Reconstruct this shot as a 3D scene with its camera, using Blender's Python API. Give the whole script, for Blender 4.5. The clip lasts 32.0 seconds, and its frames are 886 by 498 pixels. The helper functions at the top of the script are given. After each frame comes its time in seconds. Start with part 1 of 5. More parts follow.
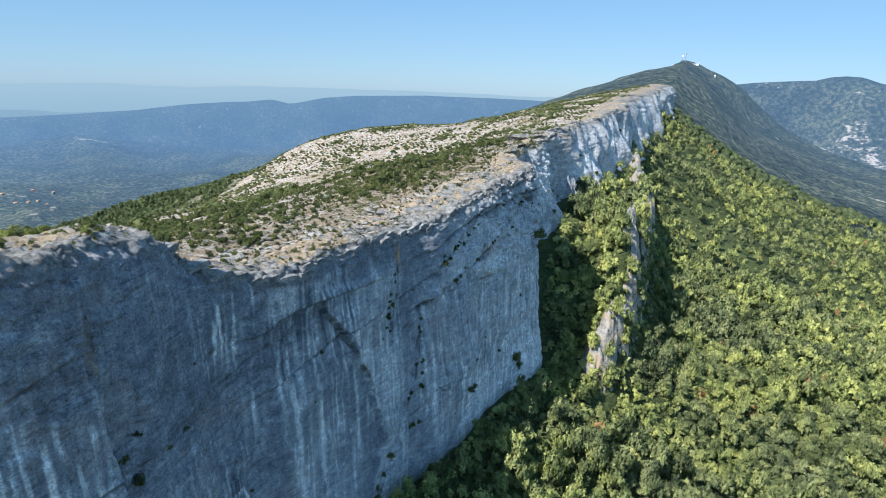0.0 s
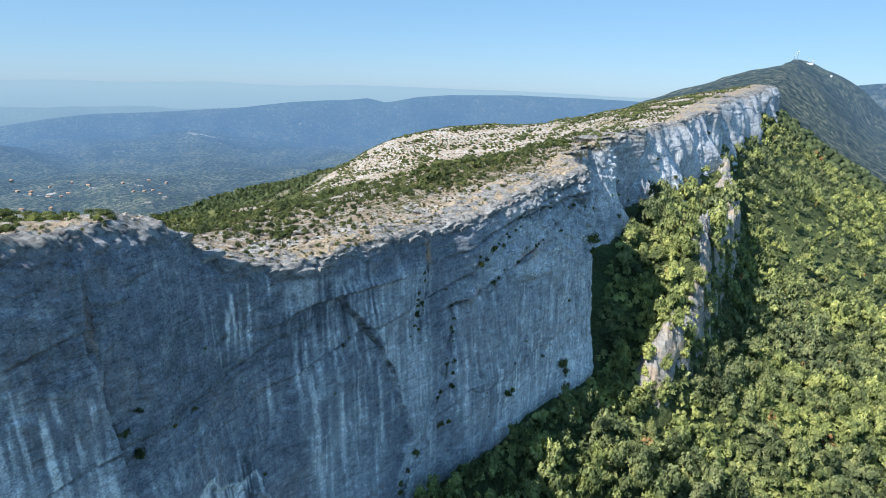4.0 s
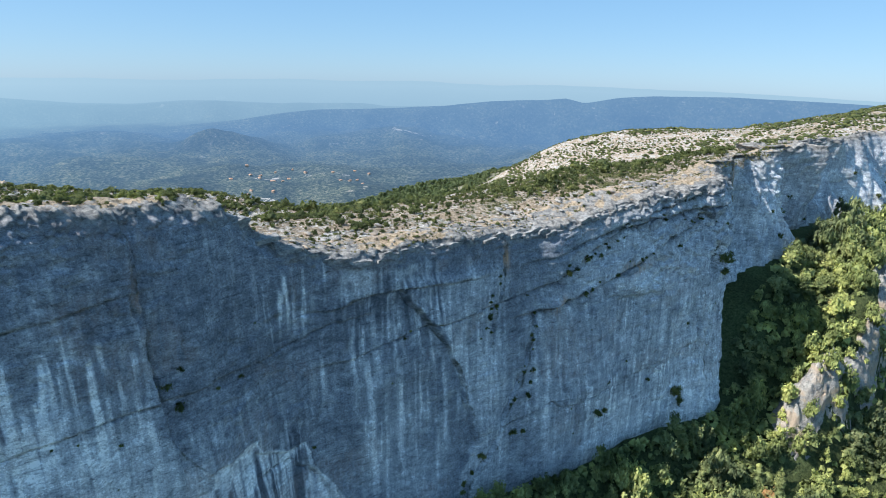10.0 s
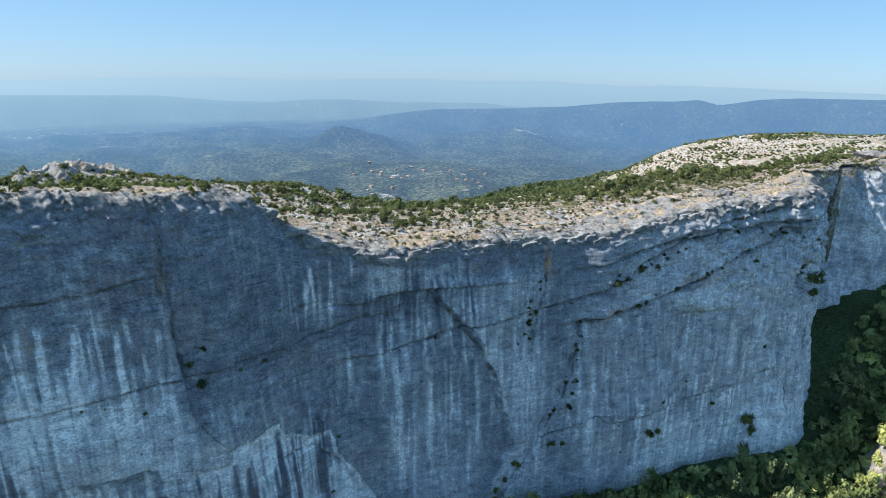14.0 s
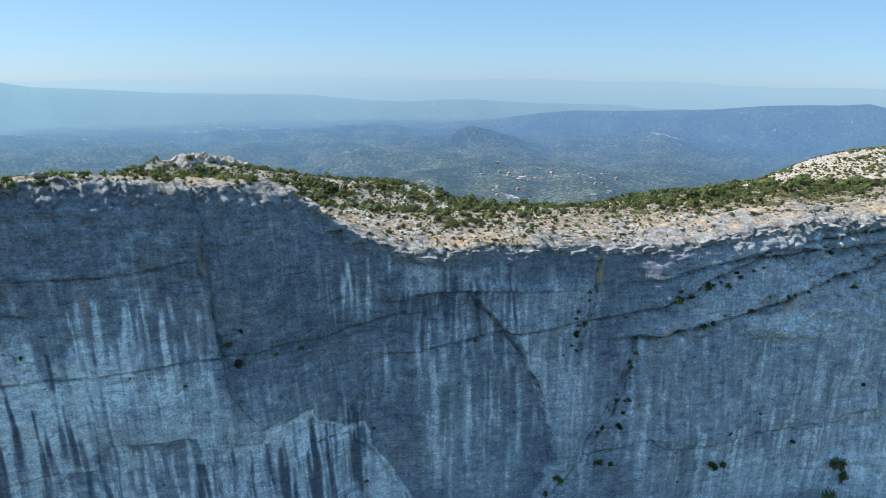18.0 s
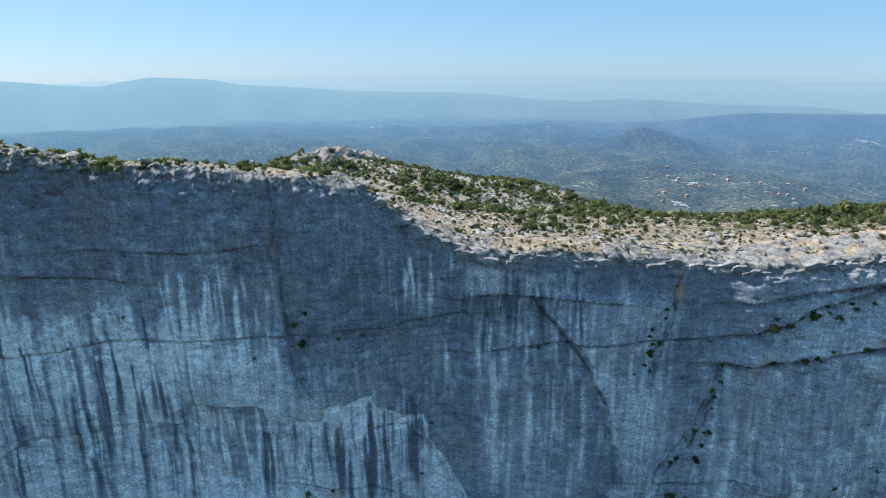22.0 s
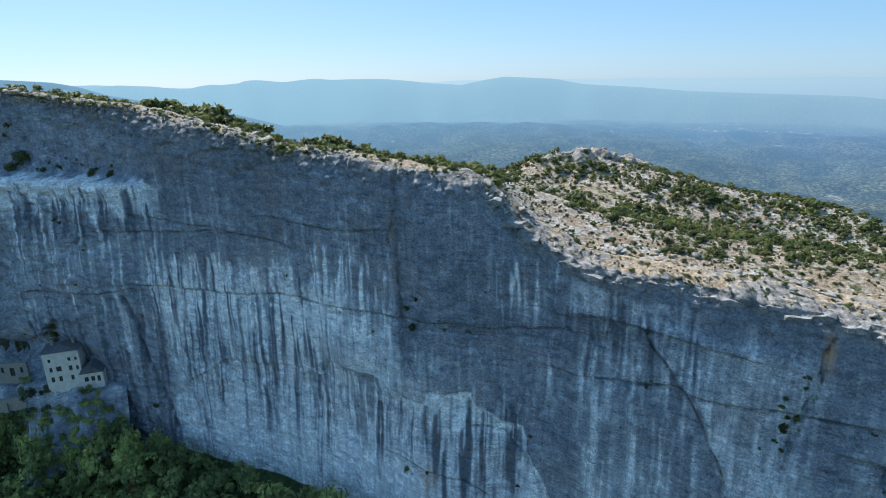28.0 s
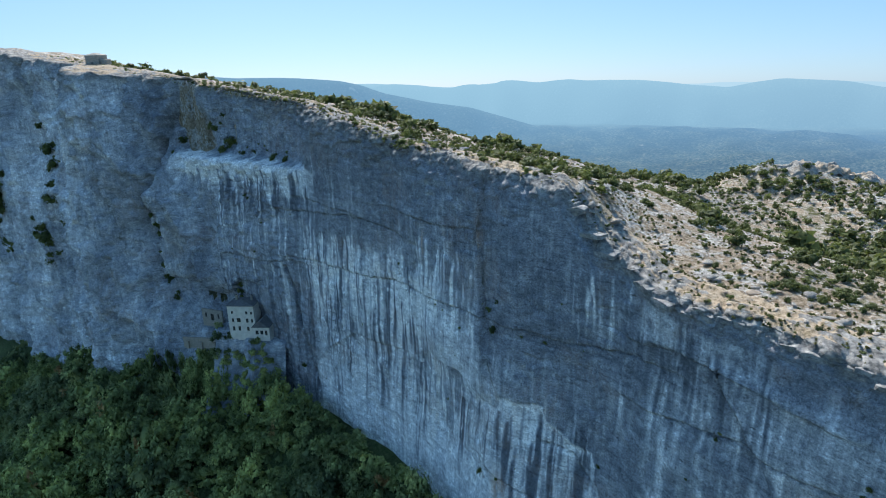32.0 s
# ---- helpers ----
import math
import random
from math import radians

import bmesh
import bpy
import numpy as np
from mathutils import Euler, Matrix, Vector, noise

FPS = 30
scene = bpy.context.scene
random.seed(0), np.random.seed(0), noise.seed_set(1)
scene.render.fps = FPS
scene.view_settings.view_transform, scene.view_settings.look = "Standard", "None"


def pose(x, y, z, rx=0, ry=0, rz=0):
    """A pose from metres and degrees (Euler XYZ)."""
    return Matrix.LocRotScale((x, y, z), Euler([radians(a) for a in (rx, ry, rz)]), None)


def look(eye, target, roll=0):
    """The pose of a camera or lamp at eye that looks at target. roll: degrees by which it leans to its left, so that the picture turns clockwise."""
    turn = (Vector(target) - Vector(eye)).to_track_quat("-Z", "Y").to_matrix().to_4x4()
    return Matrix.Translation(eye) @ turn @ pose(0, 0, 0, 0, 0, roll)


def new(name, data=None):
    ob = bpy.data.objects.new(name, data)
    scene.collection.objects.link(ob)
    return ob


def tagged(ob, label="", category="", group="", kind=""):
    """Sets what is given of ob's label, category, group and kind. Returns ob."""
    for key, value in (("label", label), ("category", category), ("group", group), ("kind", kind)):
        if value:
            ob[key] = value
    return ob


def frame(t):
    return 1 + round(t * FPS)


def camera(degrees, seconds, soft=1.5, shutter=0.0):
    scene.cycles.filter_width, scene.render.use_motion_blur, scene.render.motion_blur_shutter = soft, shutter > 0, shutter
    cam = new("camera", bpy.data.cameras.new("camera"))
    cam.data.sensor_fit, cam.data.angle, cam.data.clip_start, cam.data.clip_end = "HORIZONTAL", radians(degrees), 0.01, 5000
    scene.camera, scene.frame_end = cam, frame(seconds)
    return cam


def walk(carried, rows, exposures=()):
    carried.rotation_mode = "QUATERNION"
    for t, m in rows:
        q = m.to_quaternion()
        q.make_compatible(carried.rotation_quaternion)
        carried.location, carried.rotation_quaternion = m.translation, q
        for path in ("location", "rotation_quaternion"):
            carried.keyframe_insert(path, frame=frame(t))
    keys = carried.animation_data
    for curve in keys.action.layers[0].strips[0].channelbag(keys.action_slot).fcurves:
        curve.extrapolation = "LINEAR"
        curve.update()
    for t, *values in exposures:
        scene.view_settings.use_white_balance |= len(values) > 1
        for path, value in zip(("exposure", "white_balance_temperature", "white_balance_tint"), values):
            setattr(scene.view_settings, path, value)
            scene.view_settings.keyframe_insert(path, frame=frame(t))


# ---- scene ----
cam = camera(71.2, 32.0, soft=1.0)
METRES, EYE, TILT, LEAN, TURN = 200.0, 140.0, 0.0, 0.0, 0.0
ROWS = [
    (0.0, 0.0, 0.0, 0.0, 0.61, -16.94, -2.0),
    (0.5, 0.0088, 0.0004, 0.0003, 1.43, -16.97, -1.97),
    (1.0, 0.0182, 0.0016, 0.0004, 2.5, -17.02, -1.96),
    (1.5, 0.028, 0.0026, 0.0006, 3.49, -17.06, -1.96),
    (2.0, 0.0376, 0.0037, 0.001, 4.37, -17.07, -1.95),
    (2.5, 0.0479, 0.0048, 0.0014, 5.29, -17.11, -1.91),
    (4.5, 0.0921, 0.012, 0.003, 10.87, -17.33, -1.83),
    (5.0, 0.1033, 0.0147, 0.0032, 12.53, -17.39, -1.75),
    (5.5, 0.1154, 0.0178, 0.0038, 13.78, -17.43, -1.72),
    (6.0, 0.1277, 0.0214, 0.004, 15.08, -17.47, -1.73),
    (6.5, 0.14, 0.0254, 0.0046, 16.75, -17.54, -1.7),
    (7.0, 0.1528, 0.0296, 0.0049, 18.44, -17.58, -1.62),
    (7.5, 0.1646, 0.0346, 0.0051, 19.96, -17.62, -1.61),
    (8.0, 0.1766, 0.0398, 0.0054, 21.5, -17.65, -1.56),
    (8.5, 0.1888, 0.0452, 0.0057, 22.98, -17.68, -1.51),
    (9.0, 0.2012, 0.0511, 0.006, 24.31, -17.72, -1.47),
    (9.5, 0.2128, 0.0571, 0.0062, 25.64, -17.75, -1.43),
    (10.0, 0.2244, 0.0635, 0.0066, 27.34, -17.78, -1.36),
    (10.5, 0.2358, 0.0701, 0.0065, 28.99, -17.8, -1.3),
    (11.0, 0.246, 0.0769, 0.0069, 30.54, -17.83, -1.25),
    (11.5, 0.2567, 0.0835, 0.0069, 31.88, -17.84, -1.14),
    (12.0, 0.267, 0.0911, 0.0072, 33.22, -17.88, -1.11),
    (12.5, 0.2781, 0.0991, 0.0073, 34.57, -17.9, -1.07),
    (13.0, 0.2891, 0.1074, 0.0075, 35.91, -17.92, -1.03),
    (13.5, 0.2998, 0.1159, 0.0078, 37.27, -17.97, -0.99),
    (14.0, 0.3104, 0.1246, 0.0077, 38.61, -17.99, -0.93),
    (14.5, 0.3209, 0.1338, 0.0078, 40.05, -18.01, -0.88),
    (16.5, 0.3602, 0.1731, 0.009, 46.45, -18.1, -0.65),
    (17.0, 0.3683, 0.1828, 0.0091, 47.91, -18.1, -0.63),
    (17.5, 0.3756, 0.1924, 0.0091, 49.39, -18.1, -0.57),
    (18.0, 0.3829, 0.2019, 0.0092, 50.89, -18.09, -0.5),
    (18.5, 0.3896, 0.211, 0.0093, 52.43, -18.1, -0.42),
    (19.0, 0.3962, 0.221, 0.0095, 54.11, -18.15, -0.31),
    (19.5, 0.4039, 0.2321, 0.0093, 55.98, -18.13, -0.25),
    (20.0, 0.4117, 0.2443, 0.0093, 57.89, -18.15, -0.19),
    (20.5, 0.419, 0.2572, 0.0091, 59.8, -18.15, -0.07),
    (21.0, 0.4263, 0.2715, 0.0094, 61.85, -18.21, -0.01),
    (21.5, 0.4336, 0.2865, 0.0094, 64.03, -18.21, 0.05),
    (22.0, 0.4403, 0.3022, 0.0094, 66.27, -18.23, 0.14),
    (22.5, 0.4469, 0.3193, 0.0092, 68.54, -18.22, 0.24),
    (23.0, 0.4527, 0.3372, 0.0093, 70.97, -18.24, 0.34),
    (23.5, 0.4581, 0.3552, 0.0089, 73.47, -18.21, 0.42),
    (24.0, 0.4625, 0.3734, 0.0087, 75.95, -18.19, 0.53),
    (24.5, 0.4661, 0.3919, 0.0085, 78.42, -18.16, 0.66),
    (25.0, 0.4692, 0.4122, 0.0082, 80.99, -18.15, 0.78),
    (25.5, 0.4715, 0.4336, 0.008, 83.59, -18.13, 0.87),
    (27.5, 0.4716, 0.5243, 0.006, 94.13, -17.93, 1.25),
    (28.0, 0.4689, 0.5469, 0.0055, 96.82, -17.86, 1.33),
    (28.5, 0.4651, 0.5695, 0.0048, 99.67, -17.79, 1.42),
    (29.0, 0.4603, 0.5917, 0.004, 102.53, -17.7, 1.51),
    (29.5, 0.4545, 0.6135, 0.0034, 105.33, -17.62, 1.6),
    (30.0, 0.4476, 0.6353, 0.0026, 108.14, -17.55, 1.68),
    (30.5, 0.4393, 0.6573, 0.0018, 110.97, -17.47, 1.74),
    (31.0, 0.4298, 0.6795, 0.0009, 113.83, -17.39, 1.77),
    (31.5, 0.4192, 0.7013, -0.0, 116.77, -17.28, 1.81),
    (32.0, 0.4072, 0.7227, -0.001, 119.7, -17.18, 1.84),
]
walk(cam, [(t, pose(0, 0, EYE, TILT, LEAN, TURN) @ pose(METRES * x, METRES * y, METRES * z, 90 + pitch, roll, yaw)) for t, x, y, z, yaw, pitch, roll in ROWS],
     exposures=[(0.0, 0.60, 5800, 10), (6.0, 0.67, 5800, 10), (13.0, 0.67, 5800, 10), (20.0, 0.66, 5800, 10), (32.0, 0.65, 5800, 10)])


# ---------- world, sun, exposure ----------
SUN_YAW, SUN_ELEV = 135.0, 44.0
sky_world = bpy.data.worlds.new("sky")
scene.world = sky_world
sky_world.use_nodes = True
wn = sky_world.node_tree.nodes
sky_tex = wn.new("ShaderNodeTexSky")
sky_tex.sky_type = "NISHITA"
sky_tex.sun_disc = False
sky_tex.sun_elevation = radians(SUN_ELEV)
sky_tex.sun_rotation = radians(-SUN_YAW)
sky_tex.altitude = 900
sky_tex.air_density, sky_tex.dust_density, sky_tex.ozone_density = 1.0, 0.9, 1.2
# seen from this height the horizon lies a little below the level
dip = wn.new("ShaderNodeMapping")
dip.inputs["Location"].default_value = (0, 0, 0.055)
sky_world.node_tree.links.new(wn.new("ShaderNodeTexCoord").outputs["Generated"], dip.inputs["Vector"])
sky_world.node_tree.links.new(dip.outputs["Vector"], sky_tex.inputs["Vector"])
# clear Nishita air with a share of even blue high haze
haze_mix = wn.new("ShaderNodeMix")
haze_mix.data_type = "RGBA"
haze_mix.inputs["Factor"].default_value = 0.52
haze_mix.inputs[7].default_value = (1.95, 4.15, 6.25, 1)
sky_world.node_tree.links.new(sky_tex.outputs[0], haze_mix.inputs[6])
sky_world.node_tree.links.new(haze_mix.outputs[2], wn["Background"].inputs[0])
wn["Background"].inputs[1].default_value = 0.084

sun_data = bpy.data.lights.new("sun", "SUN")
sun_data.energy, sun_data.angle, sun_data.color = 5.0, radians(0.53), (1.0, 0.91, 0.78)
sun = new("sun", sun_data)
sun_way = Vector((-math.sin(radians(SUN_YAW)) * math.cos(radians(SUN_ELEV)),
                  math.cos(radians(SUN_YAW)) * math.cos(radians(SUN_ELEV)), math.sin(radians(SUN_ELEV))))
sun.matrix_world = look(sun_way * 1000, (0, 0, 0))


# ---------- arithmetic ----------
def hash3(i, j, k, seed):
    h = (i.astype(np.uint32) * np.uint32(374761393) + j.astype(np.uint32) * np.uint32(668265263)
         + k.astype(np.uint32) * np.uint32(2147483647) + np.uint32(seed * 974711 + 1013))
    h = (h ^ (h >> np.uint32(13))) * np.uint32(1274126177)
    h = (h ^ (h >> np.uint32(16))) * np.uint32(2246822519)
    return ((h ^ (h >> np.uint32(15))) & np.uint32(0xFFFFFF)).astype(np.float64) / 0xFFFFFF * 2 - 1


def vnoise(x, y, z=0.0, seed=0):
    """Smooth noise from -1 to 1 on arrays."""
    x, y, z = np.broadcast_arrays(np.asarray(x, float), np.asarray(y, float), np.asarray(z, float))
    xi, yi, zi = np.floor(x), np.floor(y), np.floor(z)
    fx, fy, fz = x - xi, y - yi, z - zi
    fx, fy, fz = (f * f * (3 - 2 * f) for f in (fx, fy, fz))
    xi, yi, zi = (a.astype(np.int64) for a in (xi, yi, zi))
    out = 0
    for a in (0, 1):
        for b in (0, 1):
            for c in (0, 1):
                wgt = (fx if a else 1 - fx) * (fy if b else 1 - fy) * (fz if c else 1 - fz)
                out = out + wgt * hash3(xi + a, yi + b, zi + c, seed)
    return out


def fbm(x, y, z=0.0, octaves=4, seed=0, gain=0.5):
    out, amp, f = 0, 1.0, 1.0
    for o in range(octaves):
        out = out + amp * vnoise(np.asarray(x) * f, np.asarray(y) * f, np.asarray(z) * f, seed + o * 7)
        amp, f = amp * gain, f * 2.03
    return out


def step(a, b, v):
    q = np.clip((np.asarray(v, float) - a) / (b - a), 0, 1)
    return q * q * (3 - 2 * q)


def bell(v, mid, wide):
    return np.exp(-((np.asarray(v, float) - mid) / wide) ** 2)


def smooth_line(knots_y, knots_v, sigma):
    """A curve through knots, softened over sigma metres."""
    ys = np.arange(-900.0, 3200.0, 1.0)
    v = np.interp(ys, knots_y, knots_v)
    k = np.arange(-int(3 * sigma) - 1, int(3 * sigma) + 2)
    g = np.exp(-(k / sigma) ** 2 / 2)
    v = np.convolve(np.pad(v, len(k) // 2, mode="edge"), g / g.sum(), mode="valid")
    return lambda y: np.interp(y, ys, v)


# ---------- plan of the ridge ----------
# the crest line: x and z along y; the foot of the cliff; how far the face leans out on its way down
crest_x = smooth_line([-600, -250, -140, -100, -52, -7, 17, 30, 49, 69, 85, 106, 117, 124, 131, 137, 149, 163, 173, 193, 250, 262, 280, 316, 405, 522, 1100, 1150, 1300, 1884, 2103, 2600],
                      [-135, -104, -94, -92, -88, -83, -73, -67, -61, -55, -51, -47, -42, -35, -30, -27, -22, -15, -9, 3, 33, 33, 34, 48, 70, 112, 361, 372, 410, 672, 880, 1300], 2.5)
crest_z = smooth_line([-600, -234, -147, -102, -47, 0, 32, 46, 59, 68, 80, 91, 98, 103, 108, 115, 124, 134, 154, 166, 182, 199, 212, 250, 350, 450, 550, 700, 900, 1060, 1100, 1150, 1250, 1500, 1884, 2103, 2600],
                      [165, 151, 141, 136, 129, 124.5, 119.5, 116, 116.5, 115.5, 114, 112.5, 111.5, 108, 103, 98, 96, 95.3, 95.3, 94, 94.5, 97.5, 99, 100, 101, 98, 95, 106, 108, 114, 112, 92, 86, 116, 152, 124, 70], 1.2)
crest_x_wide = smooth_line([-600, -140, -50, 17, 69, 106, 131, 163, 193, 250, 316, 405, 522, 1100, 1884, 2103, 2600],
                           [-135, -94, -88, -73, -55, -47, -30, -15, 3, 36, 48, 70, 112, 361, 672, 880, 1300], 25)
crest_z_wide = smooth_line([-600, -234, -102, 0, 68, 100, 120, 166, 212, 350, 450, 550, 700, 1100, 1200, 1500, 1884, 2103, 2600],
                           [165, 151, 136, 124, 115, 107, 97, 95, 99, 101, 98, 95, 106, 111, 88, 116, 152, 124, 70], 25)
foot_z = smooth_line([-600, -240, -135, -50, 10, 45, 120, 180, 238, 252, 275, 316, 400, 520, 700, 939, 1100, 1160, 1250, 1500, 1884, 2103, 2600],
                     [-60, -26, -4, 6, 9, 11, 10, 10, 11, 14, 32, 56, 52, 46, 56, 66, 74, 76, 80, 112, 147, 119, 40], 6)
lean = smooth_line([-600, -50, 30, 60, 90, 109, 126, 140, 158, 231, 316, 600, 1884],
                   [0.06, 0.05, 0.02, 0.05, 0.10, 0.08, 0.02, 0.03, 0.07, 0.13, 0.22, 0.35, 0.6], 5)
rib_x = smooth_line([200, 264, 369, 500, 587, 700], [60, 84, 124, 172, 188, 215], 8)


# hills of the low country: middle, height, widths
HILLS = ((-2285, 2385, 84, 200, 190), (-2440, 2235, 62, 150, 140))
# long ridges round the low country: distance, depth, then bearing and height along each
RIDGES = (
    (3980, 210, (-40, -5, 2, 6, 8, 11, 14, 15.6, 17, 22.5, 28, 34, 38, 41, 45, 50, 60, 72, 84), (-80, -72, -69, -76, -82, -100, -138, -114, -122, -150, -190, -213, -221, -245, -290, -320, -345, -350, -350)),
    (4470, 170, (20, 32, 35, 41, 46.5, 49, 53, 57, 62, 69, 74, 78, 83, 85.5, 90, 92, 94, 100.6, 107, 110, 113.5, 118, 125, 150), (-235, -230, -203, -217, -200, -200, -223, -214, -178, -170, -159, -134, -108, -70, -48, -68, -100, -44, -15, -26, -5, -40, 0, 10)),
    (3880, 300, (108, 116, 120, 124, 126, 128, 132, 137, 140, 143, 150, 170), (-330, -165, -123, -60, -6, 25, 57, 65, 90, 103, 120, 130)),
    (3080, 330, (-70, -45, -36, -34, -32.6, -31.6, -30.6, -29.6, -28.4, -25.4, -24.2, -21, -18, -13), (100, 104, 106, 111, 134, 136, 130, 114, 110, 95, 86, 40, -40, -190)),
)


def far_plain(x, y):
    """The low country, with its hills; distance is gathered in towards the rim."""
    r = np.hypot(x, y)
    # the last rise before the rim is added as a haze band under the sky
    south = np.interp(r, [0, 1800, 2200, 3000, 3800, 4560, 4720, 4860], [-330, -330, -385, -368, -335, -320, -170, -84])
    north = np.interp(r, [0, 3000, 4000, 4860], [-190, -195, -170, -60])
    side = step(-200, 200, x - 0.34 * y)
    z = south * (1 - side) + north * side
    roll = (40 * fbm(x / 620, y / 620, 0, 5, 31, 0.55) + 16 * (0.4 - np.abs(vnoise(x / 210, y / 210, 2, 33))) + 7 * (0.4 - np.abs(vnoise(x / 80, y / 80, 2, 34)))) * step(900, 2200, r) * (1 - 0.75 * step(3600, 4400, r))
    z = z + roll
    for bx, by, amp, wx, wy in HILLS:
        z = z + amp * np.exp(-((x - bx) / wx) ** 2 - ((y - by) / wy) ** 2) * (1 + 0.16 * fbm(x / 160, y / 160, 3, 3, 5))
    bearing = np.degrees(np.arctan2(-x, y))
    for at, deep, ways, tops in RIDGES:
        crown_line = np.interp(bearing, ways, tops)
        spur = 1 + 0.35 * vnoise(bearing / 2.2, 0, 0, 6)
        rise = np.exp(-np.abs((r - at) / (deep * np.where(r < at, spur, 0.7))) ** 2)
        inside = step(ways[0] - 6, ways[0], bearing) * step(ways[-1] + 6, ways[-1], bearing)
        z = np.maximum(z, -420 + (crown_line + 420) * rise * inside)
    return z


def top_ground(x, y):
    """The back of the ridge: from the crest gently down to the south, then steeply to the plain."""
    w = np.maximum(crest_x(y) - x, 0)
    k = step(0, 55, w)
    zc = crest_z(y) * (1 - k) + crest_z_wide(y) * k
    z = zc - 0.2056 * (np.sqrt(w ** 2 + 45.0 ** 2) - 45.0) - 9.2 * step(50, 230, w) - 0.00023 * np.minimum(w, 480) ** 2
    z = z + 47 * np.exp(-((x + 288) / np.where(x > -288, 82, 42)) ** 2 - ((y - 213) / 144) ** 2)
    along, across = (y - 140) * 0.894 - (x + 290) * 0.447, (x + 290) * 0.894 + (y - 140) * 0.447
    z = z + 14 * np.exp(-(across / np.where(across > 0, 24, 30)) ** 2) * np.exp(-(along / np.where(along > 0, 95, 30)) ** 4) + 4 * np.exp(-((x + 291) / 22) ** 2 - ((y - 148) / 22) ** 2)
    z = z - 17 * np.exp(-((w - 120) / 90) ** 2) * bell(y, 500, 160)
    z = z + 48.5 * np.exp(-((x + 165) / 156) ** 2 - ((y - 802) / 116) ** 2)
    for sx, sy, amp, wide in ((-395, 868, 32, 90), (-470, 815, 36, 85), (-540, 762, 34, 80), (-600, 715, 26, 80)):
        z = z + amp * np.exp(-((x - sx) / wide) ** 2 - ((y - sy) / wide) ** 2)
    z = z - 6.0 * np.exp(-((w - 75) / 45) ** 2) * step(-60, 20, y) * (1 - step(70, 110, y))
    z = z + 2.2 * fbm(x / 46, y / 46, 0, 4, 3) * step(3, 45, w) + 0.5 * fbm(x / 7, y / 7, 0, 3, 8) * step(2, 14, w)
    over = np.maximum(w - 507, 0)
    z = z - 0.33 * (np.sqrt(over ** 2 + 70 ** 2) - 70)
    return z


def north_ground(x, y):
    """The wooded slope below the cliff."""
    d = np.maximum(x - crest_x_wide(y) - lean(y) * (crest_z_wide(y) - foot_z(y)) - 4, 0)
    zf = foot_z(y)
    base = zf - (zf + 190) * (1 - np.exp(-d / 340.0))
    side = x - rib_x(y)
    on = step(235, 270, y) * (1 - step(600, 720, y))
    base = base + on * (17 * bell(side, -5, 10) * (1 + 0.6 * vnoise(y / 22, 0, 0, 4)) - 26 * step(-1, 9, side) * (1 - step(24, 150, side)) * step(250, 330, y))
    base = base + 50 * np.exp(-((d - 90) / 95) ** 2) * bell(y, 1900, 230) + 26 * np.exp(-((d - 60) / 70) ** 2) * bell(y, 1560, 160)
    return base + 3.5 * fbm(x / 60, y / 60, 5, 4, 12)


def smax(a, b, k):
    return np.logaddexp(a / k, b / k) * k


def ground_z(x, y):
    u = x - crest_x(y)
    land = np.where(u < -7.5, top_ground(x, y), north_ground(x, y))
    keep = 1 - step(1500, 2600, np.hypot(x, y) * (1 - 0.35 * step(800, 1600, y) * step(-400, 200, u + 200)))
    land = -600 + (land + 600) * keep
    return smax(land, far_plain(x, y), 12.0)


# ---------- materials ----------
def material(name):
    m = bpy.data.materials.new(name)
    m.use_nodes = True
    nt = m.node_tree
    return m, nt, nt.nodes["Principled BSDF"]


def node(nt, kind, **values):
    n = nt.nodes.new(kind)
    for k, v in values.items():
        n.inputs[k.replace("_", " ")].default_value = v
    return n


def coords(nt, scale):
    geo = nt.nodes.new("ShaderNodeNewGeometry")
    mp = nt.nodes.new("ShaderNodeMapping")
    mp.inputs["Scale"].default_value = scale
    nt.links.new(geo.outputs["Position"], mp.inputs["Vector"])
    return mp.outputs["Vector"]


def noise_of(nt, scale, detail=5.0, rough=0.6, distort=0.0):
    n = node(nt, "ShaderNodeTexNoise", Scale=1.0, Detail=detail, Roughness=rough, Distortion=distort)
    nt.links.new(coords(nt, scale), n.inputs["Vector"])
    return n.outputs["Fac"]


def ramp(nt, fac, stops):
    r = nt.nodes.new("ShaderNodeValToRGB")
    el = r.color_ramp.elements
    while len(el) < len(stops):
        el.new(0.5)
    for e, (p, c) in zip(el, stops):
        e.position, e.color = p, (*c, 1) if len(c) == 3 else c
    nt.links.new(fac, r.inputs["Fac"])
    return r.outputs["Color"]


def grey(a, b):
    return [(a, (0, 0, 0)), (b, (1, 1, 1))]


def mix(nt, fac, a, b, how="MIX"):
    m = nt.nodes.new("ShaderNodeMix")
    m.data_type, m.blend_type, m.clamp_factor = "RGBA", how, True
    for sock, v in ((m.inputs["Factor"], fac), (m.inputs[6], a), (m.inputs[7], b)):
        if isinstance(v, (int, float)):
            sock.default_value = v
        elif isinstance(v, tuple):
            sock.default_value = (*v, 1)
        else:
            nt.links.new(v, sock)
    return m.outputs[2]


def maths(nt, op, a, b=0.0):
    m = nt.nodes.new("ShaderNodeMath")
    m.operation = op
    for i, v in enumerate((a, b)):
        if isinstance(v, (int, float)):
            m.inputs[i].default_value = v
        else:
            nt.links.new(v, m.inputs[i])
    return m.outputs[0]


